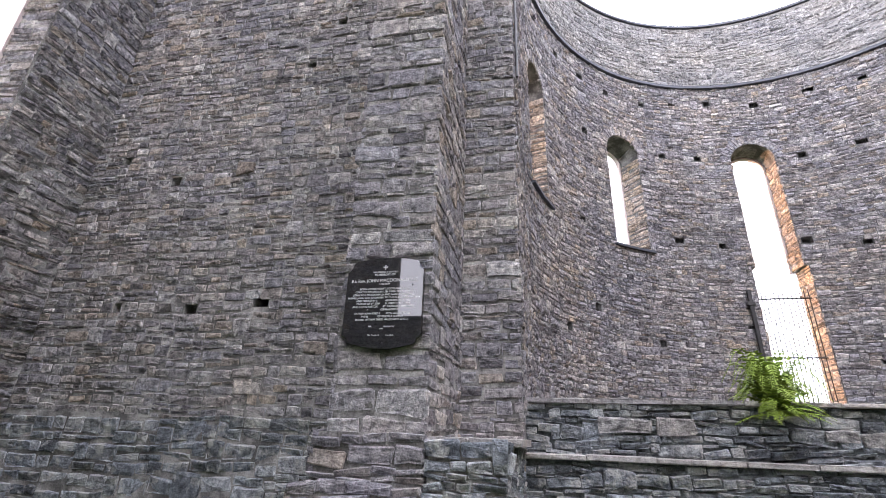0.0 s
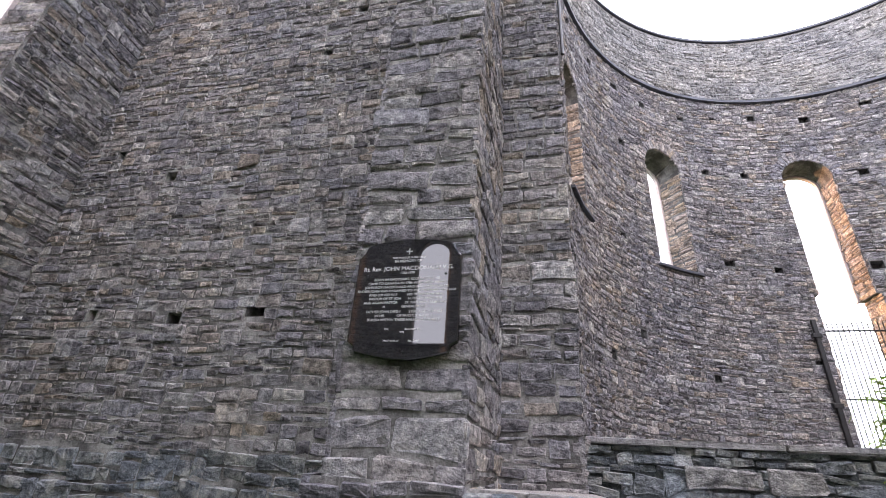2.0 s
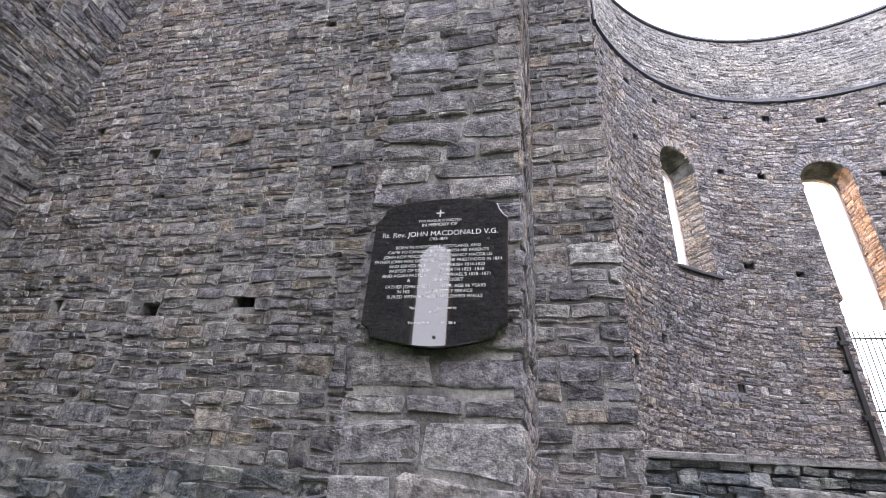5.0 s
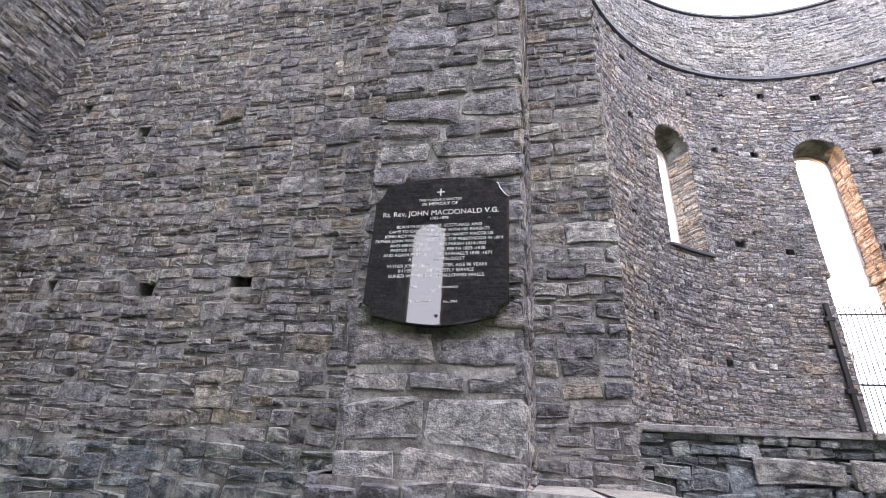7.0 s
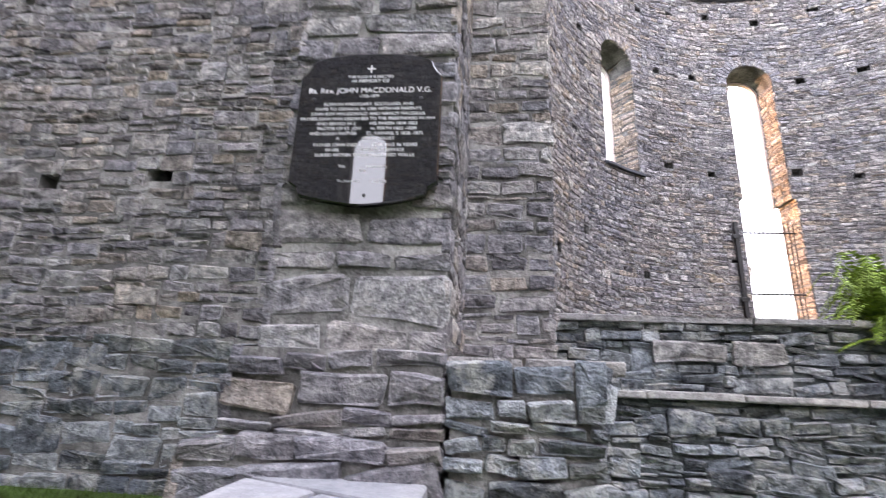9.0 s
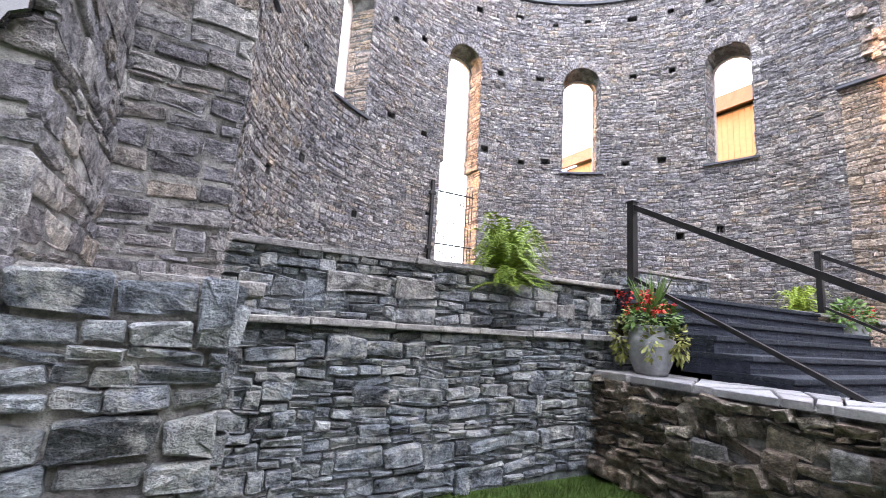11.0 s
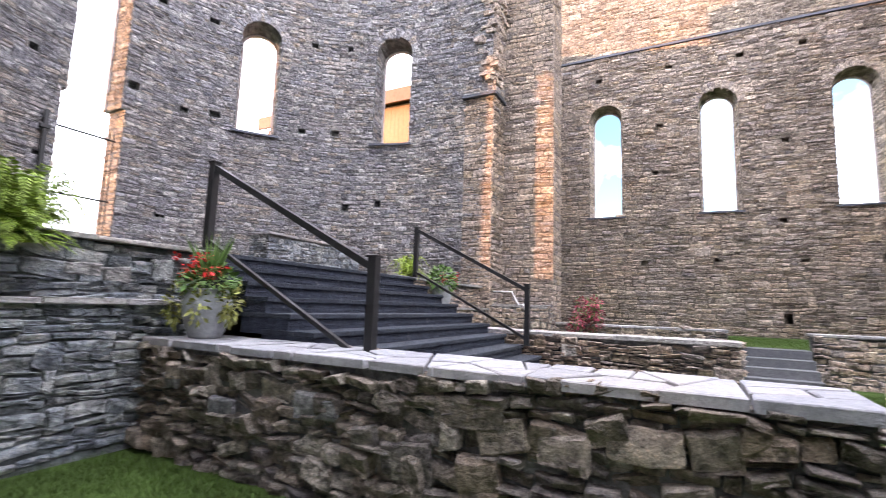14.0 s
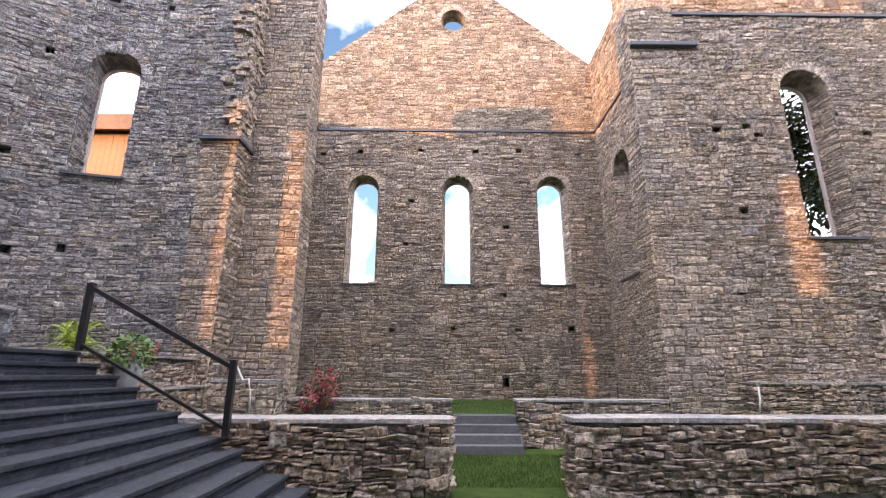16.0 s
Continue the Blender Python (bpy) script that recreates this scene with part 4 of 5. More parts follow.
# ---- handrails ----
def handrail(x, side):
    root = empty("handrail", (x, 0, 0), "black painted steel handrail on the stone steps", "handrail", "handrails on the steps")
    yt, yb = 1.56, -0.78
    zt, zb = TOP_Z, TOP_Z - RISE * 7
    for y, z, top in ((yt, zt, 3.08), (yb, zb, 1.93)):
        post = part("post", box_bm((-0.044, y - 0.044, z), (0.044, y + 0.044, top), 0.006), M_IRON, root)
        part("base_plate", box_bm((-0.08, y - 0.08, z + 0.001), (0.08, y + 0.08, z + 0.014), 0.003), M_IRON, post)
        part("cap", box_bm((-0.056, y - 0.056, top - 0.004), (0.056, y + 0.056, top + 0.016), 0.005), M_IRON, post)
    slope = (1.84 - 3.04) / (yb - yt)
    def bar(za, w, h, nm):
        bm = bmesh.new()
        for y in (yt, yb):
            zc = za + slope * (y - yt)
            for dx, dz in ((-w, -h), (w, -h), (w, h), (-w, h)):
                bm.verts.new((dx, y, zc + dz))
        bm.verts.ensure_lookup_table()
        v = bm.verts
        for k in range(4):
            bm.faces.new((v[k], v[(k + 1) % 4], v[4 + (k + 1) % 4], v[4 + k]))
        part(nm, bm, M_IRON, root)
    bar(3.03, 0.034, 0.036, "top_rail")
    bar(2.17, 0.024, 0.024, "bottom_rail")


handrail(-2.24, 1)
handrail(2.42, -1)

# sloping cap and broken stonework of the fallen arch
part("slate_cap", box_bm((6.42, 1.48, 7.75), (EDGE_X, 2.56, 7.83), 0.01, rough=0.012, seed=4), M_LEDGE, stub, "sloping dark slate cap")
cap_bm = bmesh.new()
vv = [cap_bm.verts.new(p) for p in ((6.45, 1.52, 7.832), (6.45, 2.52, 7.832), (7.37, 2.52, 7.832), (7.37, 1.52, 7.832), (7.37, 1.52, 8.25), (7.37, 2.52, 8.25))]
for f in ((0, 1, 2, 3), (0, 4, 5, 1), (0, 3, 4), (1, 5, 2), (3, 2, 5, 4)):
    cap_bm.faces.new([vv[i] for i in f])
part("mortar_haunch", cap_bm, M_MORTAR_D, stub)
rt = random.Random(9)
rub_v, rub_f = [], []
for k in range(420):
    z = rt.uniform(8.2, 13.8)
    a = rt.uniform(0, 1)
    w = 0.55 * (0.55 + 0.45 * math.sin(z * 1.7 + 1) ** 2)
    c = (6.60 + rt.uniform(0.0, 0.6), 1.58 + a * w, z)
    s = (rt.uniform(0.08, 0.2), rt.uniform(0.08, 0.22), rt.uniform(0.05, 0.11))
    i0 = len(rub_v)
    rub_v += [(c[0] + sx * s[0] * rt.uniform(0.6, 1), c[1] + sy * s[1] * rt.uniform(0.6, 1), c[2] + sz * s[2] * rt.uniform(0.6, 1)) for sz in (-1, 1) for sx, sy in ((-1, -1), (1, -1), (1, 1), (-1, 1))]
    rub_f += [(i0, i0 + 3, i0 + 2, i0 + 1), (i0 + 4, i0 + 5, i0 + 6, i0 + 7)] + [(i0 + q, i0 + (q + 1) % 4, i0 + 4 + (q + 1) % 4, i0 + 4 + q) for q in range(4)]
tagged(link_mesh("broken_stonework", rub_v, rub_f, M_WARM, stub), "", "", "", "stuff")


def odd_stone(owner, at, u, v, w, h, d, material, k, name="stone"):
    """A single stone set by hand where it stands out from its courses."""
    c, e = at(u, v, d), 0.01
    uw = at(u + e, v, d) - at(u - e, v, d)
    uw /= np.linalg.norm(uw)
    nw = at(u, v, d + e) - c
    nw /= np.linalg.norm(nw)
    ob = new(name, stone_mesh(k, material, name))
    ob.parent = owner
    m = Matrix.Identity(4)
    for r in range(3):
        m[r][0], m[r][1], m[r][2], m[r][3] = uw[r] * w, (0, 0, h)[r], nw[r], c[r]
    ob.matrix_basis = m


odd_stone(near_side, near_at, TR_X - 11.32, 5.88, 0.34, 0.27, 0.055, M_CAPW, 3, "corbel")
odd_stone(near_side, near_at, TR_X - 13.34, 5.12, 0.36, 0.15, 0.035, M_PALE, 5)
odd_stone(near_side, near_at, TR_X - 11.76, 3.08, 0.24, 0.14, 0.04, M_PALE, 8)
f3_at = plane_map((0, APSE_Y0 - 0.03, 0), (1, 0, 0), (0, -1, 0))
for u, v, w, h, k in ((-6.9, 3.45, 0.42, 0.28, 2), (-6.88, 2.72, 0.40, 0.30, 7), (-7.05, 2.5, 0.3, 0.16, 9)):
    odd_stone(near_side, f3_at, u, v, w, h, 0.055, M_PALE if v < 3 else M_SLAB, k)
up_at = plane_map((0, 1.90, 0), (1, 0, 0), (0, -1, 0))
for u, v, w, h, k in ((-5.48, 1.80, 0.62, 0.19, 4), (-4.92, 1.80, 0.42, 0.22, 6), (-3.3, 1.75, 0.3, 0.14, 11), (-3.0, 1.72, 0.26, 0.16, 12)):
    odd_stone(near_side, up_at, u, v, w, h, 0.065, M_PALE, k)
gw_at = plane_map((-2.76, 0, 0), (0, -1, 0), (-1, 0, 0))
for u, v, w, h, k, m in ((0.71, 0.70, 0.44, 0.22, 4, M_PALE), (3.06, 0.79, 0.40, 0.25, 8, M_WARM), (2.62, 0.68, 0.30, 0.22, 15, M_WARM), (-0.35, 0.55, 0.30, 0.22, 6, M_PALE), (1.55, 0.45, 0.42, 0.26, 12, M_CAPW), (-1.1, 0.72, 0.22, 0.18, 10, M_PALE), (2.0, 0.82, 0.50, 0.20, 21, M_CAPW)):
    odd_stone(cap_wall, gw_at, u, v, w, h, 0.085, m, k)
odd_stone(far_wall_a, plane_map((2.76, 0, 0), (0, -1, 0), (-1, 0, 0)), 1.45, 0.80, 0.26, 0.24, 0.085, M_PALE, 7)
part("trim_springer", box_bm((7.20, -11.65, 11.45), (7.36, -9.60, 11.58), 0.015), M_LEDGE, None)
tagged(bpy.data.objects["trim_springer"], "dark slate ledge at the springing of a lost arch", "ledge", "", "structure")


# ---- memorial plaque ----
def granite():
    m, n, l, b = mat_base("polished black granite", 0.02, 0.0, 0.75)
    f = pos_noise(n, l, 180.0, 3.0, 0.6)
    l.new(ramp(n, l, f, [(0.4, (0.008, 0.008, 0.009)), (0.75, (0.03, 0.03, 0.032))]), b.inputs["Base Color"])
    return m


M_GRANITE = granite()
M_LETTER = plain_mat("white engraved paint", (0.62, 0.62, 0.60), 0.7, 0, 0.05, 30, 0.0)
PLQ = Vector((-7.835, -0.075, 2.80))
plaque = empty("memorial_plaque", PLQ, "polished black granite memorial plaque with white engraved lettering", "plaque")


def plaque_slab():
    zb, zt = -0.40, 0.345
    right = [(0.335, zb), (0.352, zb + 0.045), (0.40, zb + 0.075)]
    top_r = [(0.40, zt - 0.03), (0.375, zt - 0.005), (0.352, zt + 0.03), (0.345, zt + 0.055)]
    arc = [(0.345 * math.cos(a) ** 1.0, zt + 0.055 + 0.065 * math.sin(a)) for a in [math.pi * i / 20 for i in range(1, 20)]]
    bottom = [(0.335 * t, zb - 0.055 * (1 - abs(t) ** 1.6)) for t in [-1 + i / 8 for i in range(1, 16)]]
    outline = bottom + right + top_r + arc + [(-x, z) for x, z in reversed(top_r)] + [(-x, z) for x, z in reversed(right)]
    n = len(outline)
    k = 0.985
    vs = [(x, 0.03, z) for x, z in outline] + [(x, -0.004, z) for x, z in outline] + [(x * k, -0.010, z * k) for x, z in outline]
    fs = [(i, n + i, n + (i + 1) % n, (i + 1) % n) for i in range(n)] + [(n + i, 2 * n + i, 2 * n + (i + 1) % n, n + (i + 1) % n) for i in range(n)] + [tuple(range(2 * n, 3 * n)), tuple(reversed(range(n)))]
    return vs, fs


vs, fs = plaque_slab()
link_mesh("slab", vs, fs, M_GRANITE, plaque)


def lettering(text, x, z, size, wide=1.0):
    cu = bpy.data.curves.new("lettering", "FONT")
    cu.body, cu.size, cu.align_x, cu.align_y, cu.extrude = text, size, "CENTER", "CENTER", 0.0006
    cu.materials.append(M_LETTER)
    ob = new("lettering", cu)
    ob.parent = plaque
    ob.matrix_basis = pose(x, -0.0115, z, 90, 0, 0) @ Matrix.Diagonal((wide, 1, 1, 1))


for text, z, size in (
        ("THIS PLAQUE IS ERECTED", 0.310, 0.023), ("IN MEMORY OF", 0.282, 0.031), ("Rt. Rev. JOHN MACDONALD V.G.", 0.222, 0.047), ("1782-1879", 0.186, 0.026),
        ("BORN IN KNOYDART, SCOTLAND, AND", 0.136, 0.0275), ("CAME TO CANADA IN 1786 WITH HIS PARENTS", 0.106, 0.0275), ("JOHN ROY MACDONALD AND NANCY MACGILLIS", 0.076, 0.0275),
        ("FATHER JOHN WAS ORDAINED TO THE PRIESTHOOD IN 1814", 0.046, 0.0265), ("AND SERVED IN S          HIS PARISH 1814-1823", 0.016, 0.0275),
        ("PASTOR OF ST. JOH       H, PERTH 1823 -1838", -0.014, 0.0275), ("AND AGAIN PASTOR       ST. RAPHAEL'S 1838 -1871", -0.044, 0.0275), ("A                GENEALOGIST", -0.074, 0.0275),
        ("FATHER JOHN DIED I        STER, AGE 96 YEARS", -0.112, 0.0275), ("IN HIS            OF PRIESTLY SERVICE", -0.142, 0.0275), ("BURIED WITHIN THESE HALLOWED WALLS", -0.172, 0.0275),
        ("This                    destroyed by", -0.238, 0.021), ("1970", -0.262, 0.019), ("The Friends of            Inc., 2016", -0.322, 0.020)):
    lettering(text, 0.0, z, size)
link_mesh("cross", *(lambda b: ([(x, -0.0118, z) for x, z in b], [tuple(range(12))]))([(-0.004, 0.335), (0.004, 0.335), (0.004, 0.358), (0.024, 0.358), (0.024, 0.366), (0.004, 0.366), (0.004, 0.385), (-0.004, 0.385), (-0.004, 0.366), (-0.024, 0.366), (-0.024, 0.358), (-0.004, 0.358)]), M_LETTER, plaque, "white engraved cross")
for x, z in ((-0.31, 0.17), (0.29, 0.17), (0.02, -0.40)):
    bm = bmesh.new()
    bmesh.ops.create_uvsphere(bm, u_segments=12, v_segments=8, radius=0.010)
    for v in bm.verts:
        v.co = Vector((x, -0.010, z)) + Vector((v.co.x, v.co.y * 0.6, v.co.z))
    part("bolt", bm, M_IRON, plaque)

# ---- iron gate in the tall opening ----
gate = empty("iron_fence", (0, 0, 0), "black iron picket fence closing the tall opening", "fence")
gy = 9.50
part("post", box_bm((-0.93, gy - 0.05, 2.05), (-0.84, gy + 0.04, 5.64), 0.006), M_IRON, gate)
for z in (3.6, 5.2):
    part("hinge", box_bm((-0.99, gy - 0.07, z), (-0.80, gy + 0.05, z + 0.10), 0.01), M_IRON, gate)
    part("rail", tube_bm([(-0.86, gy + 0.28, z + 0.25), (0.72, gy + 0.28, z + 0.25)], 0.022, 6), M_IRON, gate)
for i in range(15):
    x = -0.80 + i * 0.105
    part("picket", tube_bm([(x, gy + 0.28, 2.1), (x, gy + 0.28, 5.62), (x, gy + 0.28, 5.74)], [0.014, 0.014, 0.002], 6), M_IRON, gate)

# ---- plants ----
def leaf_mat(name, colour, spread=0.3):
    m, n, l, b = mat_base(name, 0.55, 0.0, 0.35)
    isl = n.new("ShaderNodeNewGeometry").outputs["Random Per Island"]
    lo, hi = tuple(c * (1 - spread * 1.6) for c in colour), tuple(c * (1 + spread * 1.6) for c in colour)
    l.new(ramp(n, l, isl, [(0.0, lo), (0.5, colour), (1.0, hi)]), b.inputs["Base Color"])
    b.inputs["Transmission Weight"].default_value = 0.0
    b.inputs["Subsurface Weight"].default_value = 0.0
    return m


M_FERN = leaf_mat("fern green", (0.20, 0.29, 0.035))
M_YFERN = leaf_mat("yellow green leaf", (0.30, 0.40, 0.05))
M_LEAF = leaf_mat("garden leaf green", (0.10, 0.18, 0.04))
M_BRACT = leaf_mat("deep red bract", (0.34, 0.06, 0.09))
M_PETAL = leaf_mat("red petal", (0.55, 0.03, 0.025))
M_TREE = leaf_mat("tree leaf", (0.03, 0.05, 0.012))
M_TRAIL = leaf_mat("trailing olive leaf", (0.22, 0.23, 0.06))
M_BARK = plain_mat("tree bark", (0.09, 0.07, 0.055), 0.95, 0, 0.3, 14, 0.9)
M_POT = plain_mat("grey cast stone", (0.30, 0.31, 0.32), 0.85, 0, 0.18, 16, 0.5)


def add_leaf(V, F, base, way, side, length, width, droop=0.0):
    """One pointed leaf of two folded halves."""
    n = way.cross(side).normalized()
    tip = base + way * length - Vector((0, 0, droop))
    mid = base + way * length * 0.5 + n * width * 0.15 - Vector((0, 0, droop * 0.3))
    i = len(V)
    V += [tuple(base), tuple(mid + side * width), tuple(tip), tuple(mid - side * width)]
    F += [(i, i + 1, i + 2, i + 3)]


def fern(name, at, radius, fronds, material, label, category, seed, high=0.5, leaf=0.09):
    rr = random.Random(seed)
    root = empty(name, at, label, category)
    for k in range(fronds):
        V, F = [], []
        a = 2 * math.pi * (k + rr.uniform(-0.4, 0.4)) / fronds * 2.0
        reach, up = radius * rr.uniform(0.55, 1.2), high * rr.uniform(0.05, 1.05)
        sag = rr.uniform(0.1, 0.9) * radius * 0.42
        pts = []
        for i in range(13):
            t = i / 12
            pts.append(Vector((math.cos(a) * reach * t, math.sin(a) * reach * t, up * math.sin(t * 2.35) * 0.9 - sag * t * t)))
        st = tube_bm(pts[::3], 0.003, 4)
        st.verts.index_update()
        V += [tuple(v.co) for v in st.verts]
        F += [tuple(v.index for v in f.verts) for f in st.faces]
        st.free()
        for i in range(1, 13):
            way = (pts[i] - pts[i - 1]).normalized()
            side = way.cross(Vector((0, 0, 1))).normalized()
            ln = leaf * (1 - 0.75 * (i / 12) ** 2) * rr.uniform(0.8, 1.2)
            for s in (-1, 1):
                add_leaf(V, F, pts[i], (side * s + way * 0.45).normalized(), way, ln, ln * 0.16, ln * 0.2)
                add_leaf(V, F, (pts[i] + pts[i - 1]) / 2, (side * s + way * 0.45).normalized(), way, ln, ln * 0.16, ln * 0.25)
        link_mesh("frond", V, F, material, root)
    return root


def leaf_cloud(V, F, rr, centre, size, count, leaf):
    for _ in range(count):
        d = Vector((rr.gauss(0, 1), rr.gauss(0, 1), rr.gauss(0, 1)))
        d.normalize()
        p = Vector(centre) + Vector([d[i] * size[i] * rr.random() ** 0.45 for i in range(3)])
        way = (d + Vector((rr.uniform(-0.6, 0.6), rr.uniform(-0.6, 0.6), rr.uniform(-0.5, 0.4)))).normalized()
        side = way.cross(Vector((rr.uniform(-1, 1), rr.uniform(-1, 1), 1))).normalized()
        ln = leaf * rr.uniform(0.6, 1.4)
        add_leaf(V, F, p, way, side, ln, ln * 0.27, ln * 0.2)


fern("fern_plant", (-3.86, 1.88, 1.95), 0.44, 130, M_FERN, "lush bright green fern spilling over the terrace coping", "fern", 3, 0.78, 0.10)
fern("fern_plant", (3.05, 2.15, 2.09), 0.50, 40, M_YFERN, "yellow-green fern in a pot on the far terrace", "fern", 4, 0.55)


def pot_profile(name, at, label):
    root = empty(name, at, label, "flower pot")
    prof = [(0.0, 0.0), (0.15, 0.0), (0.165, 0.03), (0.20, 0.12), (0.235, 0.26), (0.24, 0.36), (0.215, 0.44), (0.20, 0.47), (0.215, 0.50), (0.20, 0.51), (0.175, 0.49), (0.17, 0.44), (0.0, 0.43)]
    bm = bmesh.new()
    rings = [[bm.verts.new((r * math.cos(2 * math.pi * k / 28), r * math.sin(2 * math.pi * k / 28), z)) for k in range(28)] for r, z in prof if r > 0]
    for a, b in zip(rings, rings[1:]):
        for k in range(28):
            bm.faces.new((a[k], a[(k + 1) % 28], b[(k + 1) % 28], b[k]))
    bm.faces.new(rings[0])
    bm.faces.new(rings[-1])
    part("pot", bm, M_POT, root, "grey textured cast stone pot", smooth=True)
    return root


pot = pot_profile("flower_pot", (-2.46, 1.16, 1.10), "grey stone pot of red flowers on the garden wall")
rr = random.Random(12)
V, F = [], []
leaf_cloud(V, F, rr, (0, 0, 0.58), (0.30, 0.30, 0.20), 620, 0.075)
link_mesh("foliage", V, F, M_LEAF, pot)
V, F = [], []
for k in range(7):
    a = rr.uniform(0, 6.28)
    leaf_cloud(V, F, rr, (0.30 * math.cos(a), 0.30 * math.sin(a), 0.36), (0.09, 0.09, 0.24), 75, 0.06)
link_mesh("trailing_leaves", V, F, M_TRAIL, pot)
V, F = [], []
for k in range(20):
    c = (rr.uniform(-0.32, 0.12), rr.uniform(-0.3, 0.3), rr.uniform(0.62, 0.86))
    V, F = [], []
    leaf_cloud(V, F, rr, c, (0.035, 0.035, 0.03), 14, 0.045)
    link_mesh("blossom", V, F, M_PETAL, pot)
V, F = [], []
for k in range(34):
    a, t = rr.uniform(0, 6.28), rr.uniform(0.1, 0.55)
    way = Vector((math.cos(a) * t, math.sin(a) * t, 1)).normalized()
    add_leaf(V, F, Vector((0, 0, 0.55)), way, way.cross(Vector((0.3, 0.9, 0.1))).normalized(), rr.uniform(0.42, 0.68), 0.012, 0.10 * t)
link_mesh("grass_tuft", V, F, M_LEAF, pot, "tall thin grassy blades")

pot.scale = (1.0, 1.0, 1.0)
pot2 = pot_profile("flower_pot", (3.9, 1.72, 1.475), "grey pot of green plants and red flowers on the far terrace")
V, F = [], []
leaf_cloud(V, F, rr, (0, 0, 0.6), (0.5, 0.35, 0.34), 700, 0.09)
link_mesh("foliage", V, F, M_LEAF, pot2)
V, F = [], []
for k in range(10):
    V, F = [], []
    leaf_cloud(V, F, rr, (rr.uniform(0.1, 0.5), rr.uniform(-0.2, 0.2), rr.uniform(0.6, 0.85)), (0.04, 0.04, 0.03), 12, 0.05)
    link_mesh("blossom", V, F, M_PETAL, pot2)

shrub = empty("shrub", (7.15, -0.95, 0.75), "dark red and green leafy bush beside the far pier", "bush")
V, F, V2, F2 = [], [], [], []
for k in range(16):
    c = (rr.uniform(-0.15, 0.3), rr.uniform(-0.4, 0.4), rr.uniform(0.25, 1.0))
    leaf_cloud(V, F, rr, c, (0.2, 0.2, 0.16), 60, 0.08)
    leaf_cloud(V2, F2, rr, c, (0.2, 0.2, 0.16), 30, 0.08)
link_mesh("red_leaves", V, F, M_BRACT, shrub, "dark red leaves")
link_mesh("green_leaves", V2, F2, M_LEAF, shrub)
for k in range(7):
    part("stem", tube_bm([(0.1, 0, -0.75), (rr.uniform(-0.15, 0.3), rr.uniform(-0.3, 0.3), 0.5)], [0.02, 0.006], 5), M_BARK, shrub)

# ---- altar block, pipe, drain ----
altar = low_wall("wall_altar", (1.7, 5.0), (4.98, 5.6), 2.05, 2.98, "sew", M_TERR, "low grey stone altar wall standing in the apse", 400, depth=1.0, proud=(0.0, 0.02))
slabs(altar, 1.66, 5.02, 4.95, 5.65, 2.98, 3.04, 402)
M_PIPE = plain_mat("white plastic hose", (0.72, 0.72, 0.70), 0.5, 0, 0.05, 20, 0.0)
for pts in ([(6.5, 1.45, 1.95), (6.62, 0.95, 1.95), (6.60, 0.75, 1.6), (6.56, 0.6, 1.62), (6.54, 0.52, 1.3), (6.54, 0.50, 0.9)], [(6.8, -11.5, 1.5), (6.8, -11.5, 1.2), (6.82, -11.45, 0.9)]):
    hose = empty("hose", (0, 0, 0), "white plastic hose hanging over the stone wall", "hose")
    part("tube", tube_bm(pts, 0.022, 8), M_PIPE, hose, smooth=True)
drain = empty("drainpipe", (0, 0, 0), "thin black drainpipe down the edge of the pier", "drainpipe")
part("pipe", tube_bm([(-6.56, 1.60, 6.9), (-6.56, 1.60, 12.6)], 0.022, 8), M_IRON, drain)

# ---- outside: house, trees ----
M_SIDING = plain_mat("ochre painted siding", (0.34, 0.185, 0.085), 0.7, 0, 0.08, 6, 0.2)
M_ROOF = plain_mat("brown roof sheet", (0.20, 0.11, 0.06), 0.7, 0, 0.12, 6, 0.3)
house = empty("house", (13.5, 12.0, 0), "ochre sided building with a brown roof outside the apse", "house")
part("wall", box_bm((0, -7, 0), (9, 7, 11.72)), M_SIDING, house)
for i in range(56):
    part("board", box_bm((-0.03, -7 + 0.25 * i, 0.2), (0.01, -7 + 0.25 * i + 0.242, 11.7), 0.006), M_SIDING, house)
part("fascia", box_bm((-0.45, -7.4, 11.70), (-0.30, 7.4, 12.42), 0.01), M_ROOF, house, "brown fascia board")
bm = bmesh.new()
vv = [bm.verts.new(p) for p in ((-0.45, -7.4, 12.40), (-0.45, 7.4, 12.40), (4.5, 7.4, 13.6), (4.5, -7.4, 13.6), (9.5, 7.4, 12.4), (9.5, -7.4, 12.4))]
for f in ((0, 1, 2, 3), (3, 2, 4, 5), (0, 3, 5), (1, 4, 2), (0, 5, 4, 1)):
    bm.faces.new([vv[i] for i in f])
part("roof", bm, M_ROOF, house)


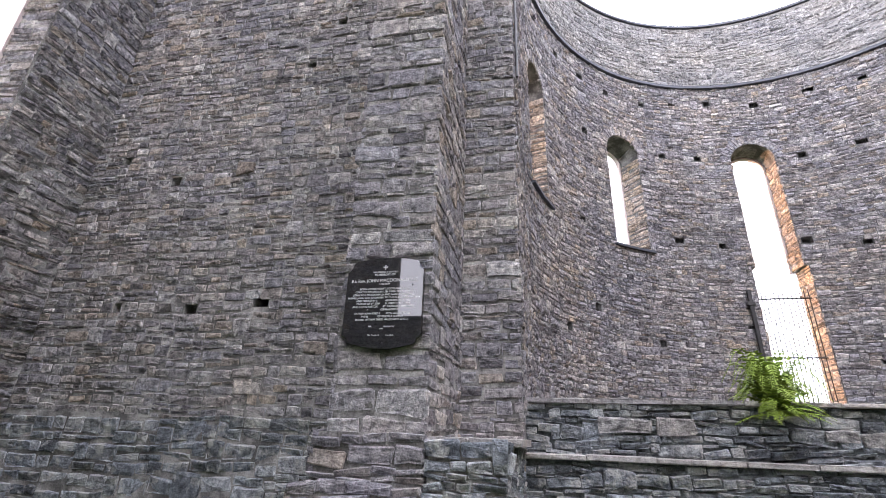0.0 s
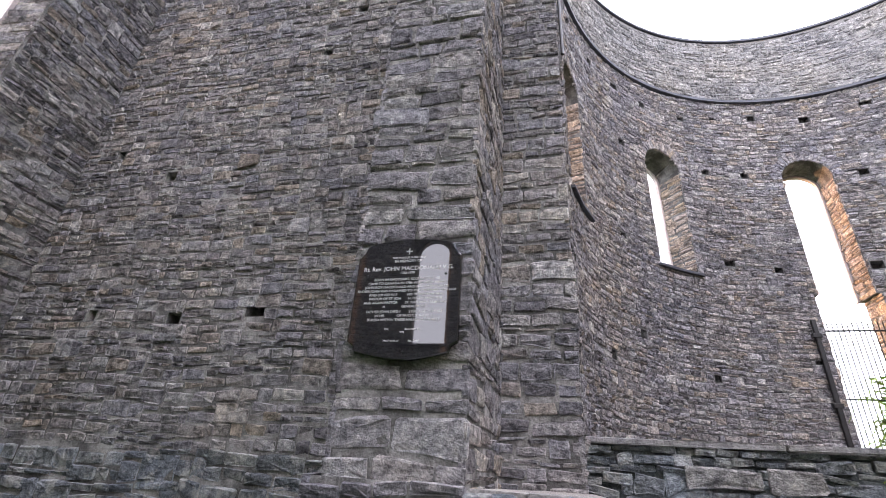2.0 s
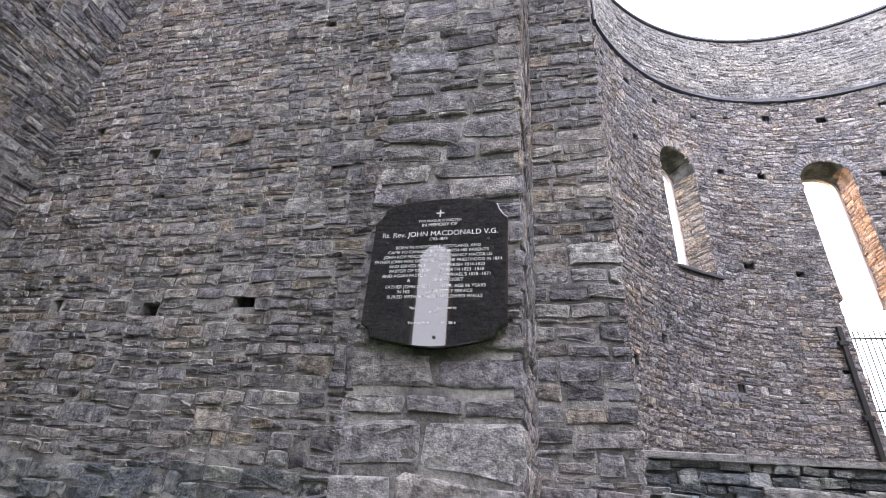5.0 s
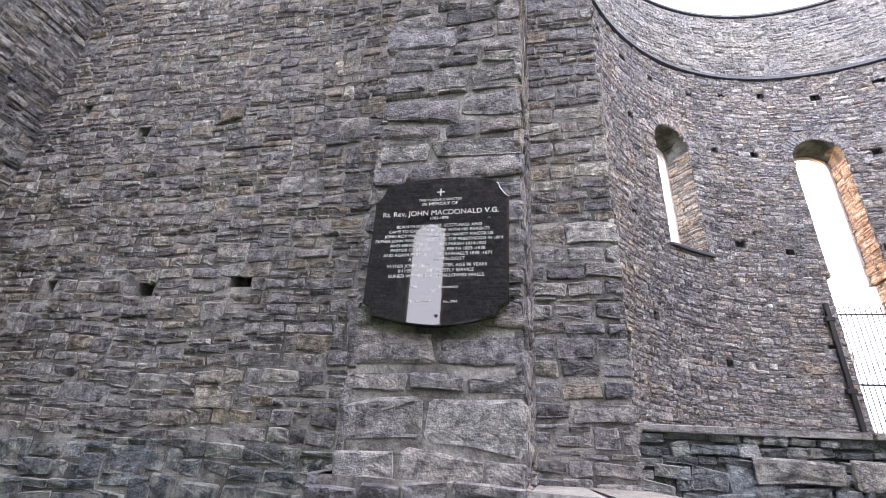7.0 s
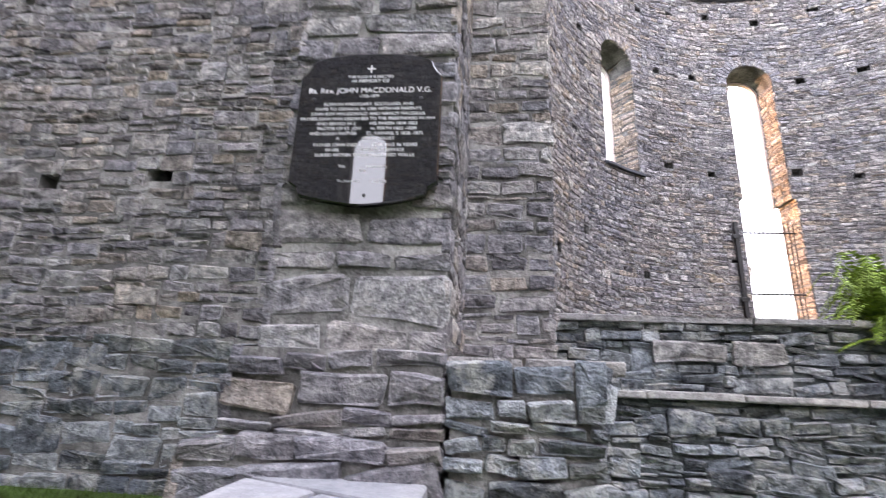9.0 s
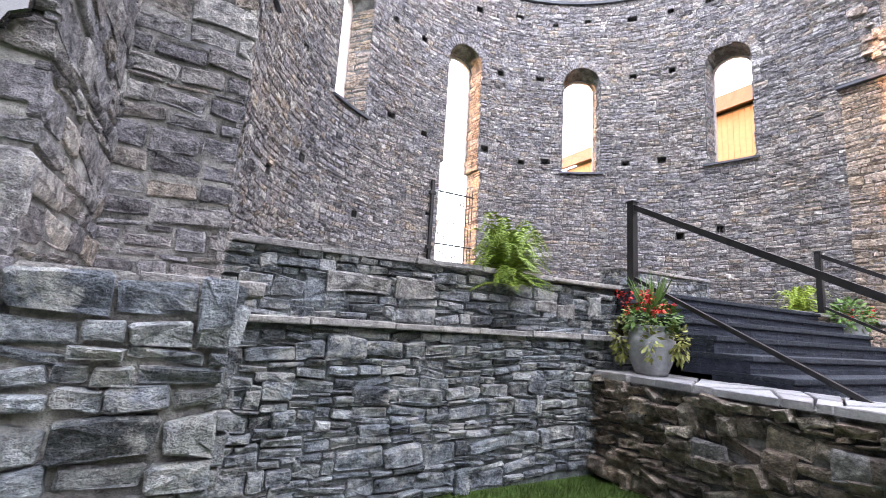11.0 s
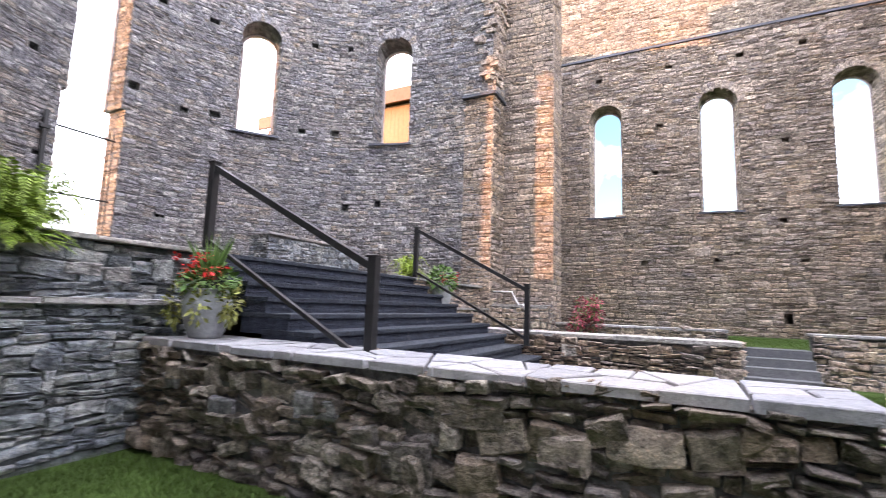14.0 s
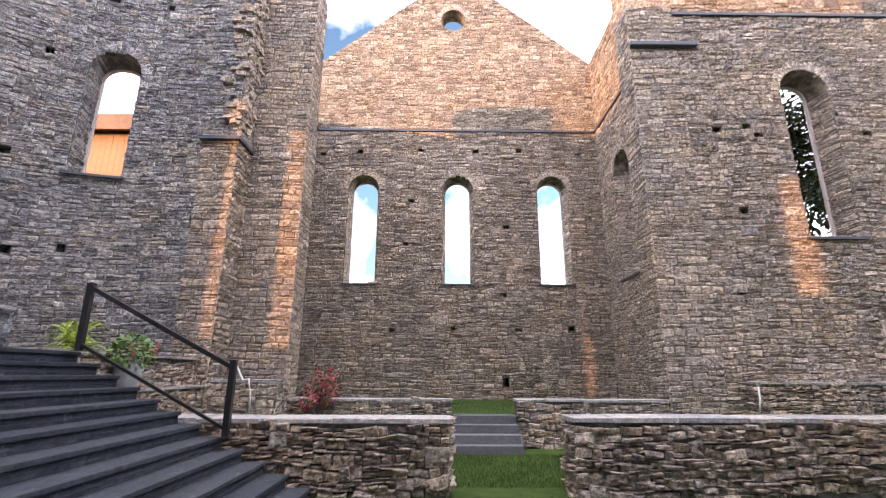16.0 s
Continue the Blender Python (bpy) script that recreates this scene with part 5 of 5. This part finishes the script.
def tree(at, high, seed):
    rr = random.Random(seed)
    root = empty("tree", at, "dark leafy tree standing outside the nave wall", "tree", "trees outside")
    part("trunk", tube_bm([(0, 0, 0), (0.1, 0, high * 0.25), (0, 0.1, high * 0.55), (0.1, 0, high * 0.85)], [0.32, 0.26, 0.18, 0.05], 9), M_BARK, root)
    V, F = [], []
    for k in range(26):
        a, z = rr.uniform(0, 6.28), high * rr.uniform(0.22, 0.98)
        r = 2.7 * math.sin(math.pi * min(1, (z / high) * 0.95 + 0.12)) * rr.uniform(0.3, 1)
        c = (r * math.cos(a), r * math.sin(a), z)
        part("limb", tube_bm([(0, 0, z * 0.75), (c[0] * 0.5, c[1] * 0.5, z * 0.92), c], [0.07, 0.04, 0.012], 5), M_BARK, root)
        leaf_cloud(V, F, rr, c, (1.1, 1.1, 0.9), 420, 0.20)
    link_mesh("crown", V, F, M_TREE, root)


tree((12.2, -17.6, 0), 13.0, 1)
tree((13.5, -21.4, 0), 12.0, 2)

# ---- grass blades on the lawns that are passed or looked at ----
def grass(x0, y0, x1, y1, z, count, seed, high=0.06):
    r = np.random.default_rng(seed)
    px, py = r.uniform(x0, x1, count), r.uniform(y0, y1, count)
    a, h, w = r.uniform(0, 6.28, count), r.uniform(0.5, 1.2, count) * high, r.uniform(0.003, 0.006, count)
    lx, ly = r.normal(0, 0.35, count) * h, r.normal(0, 0.35, count) * h
    V = np.stack([np.stack([px - np.cos(a) * w, py - np.sin(a) * w, np.full(count, z)], -1), np.stack([px + np.cos(a) * w, py + np.sin(a) * w, np.full(count, z)], -1), np.stack([px + lx, py + ly, z + h], -1)], 1).reshape(-1, 3)
    ob = link_mesh("grass", V, [(3 * i, 3 * i + 1, 3 * i + 2) for i in range(count)], M_BLADE)
    tagged(ob, "short green mown grass blades on the lawn", "grass", "", "stuff")


grass(-6.6, -1.5, -2.9, 1.6, 0.0, 26000, 1)
grass(1.7, -9.0, 2.75, -2.0, 0.0, 12000, 2)
grass(3.4, -7.5, 6.5, -3.0, 0.0, 26000, 3)
grass(8.0, -10.5, 13.0, 1.5, 0.75, 18000, 4)
grass(-14.5, -0.9, -8.6, 1.8, 0.46, 16000, 5)
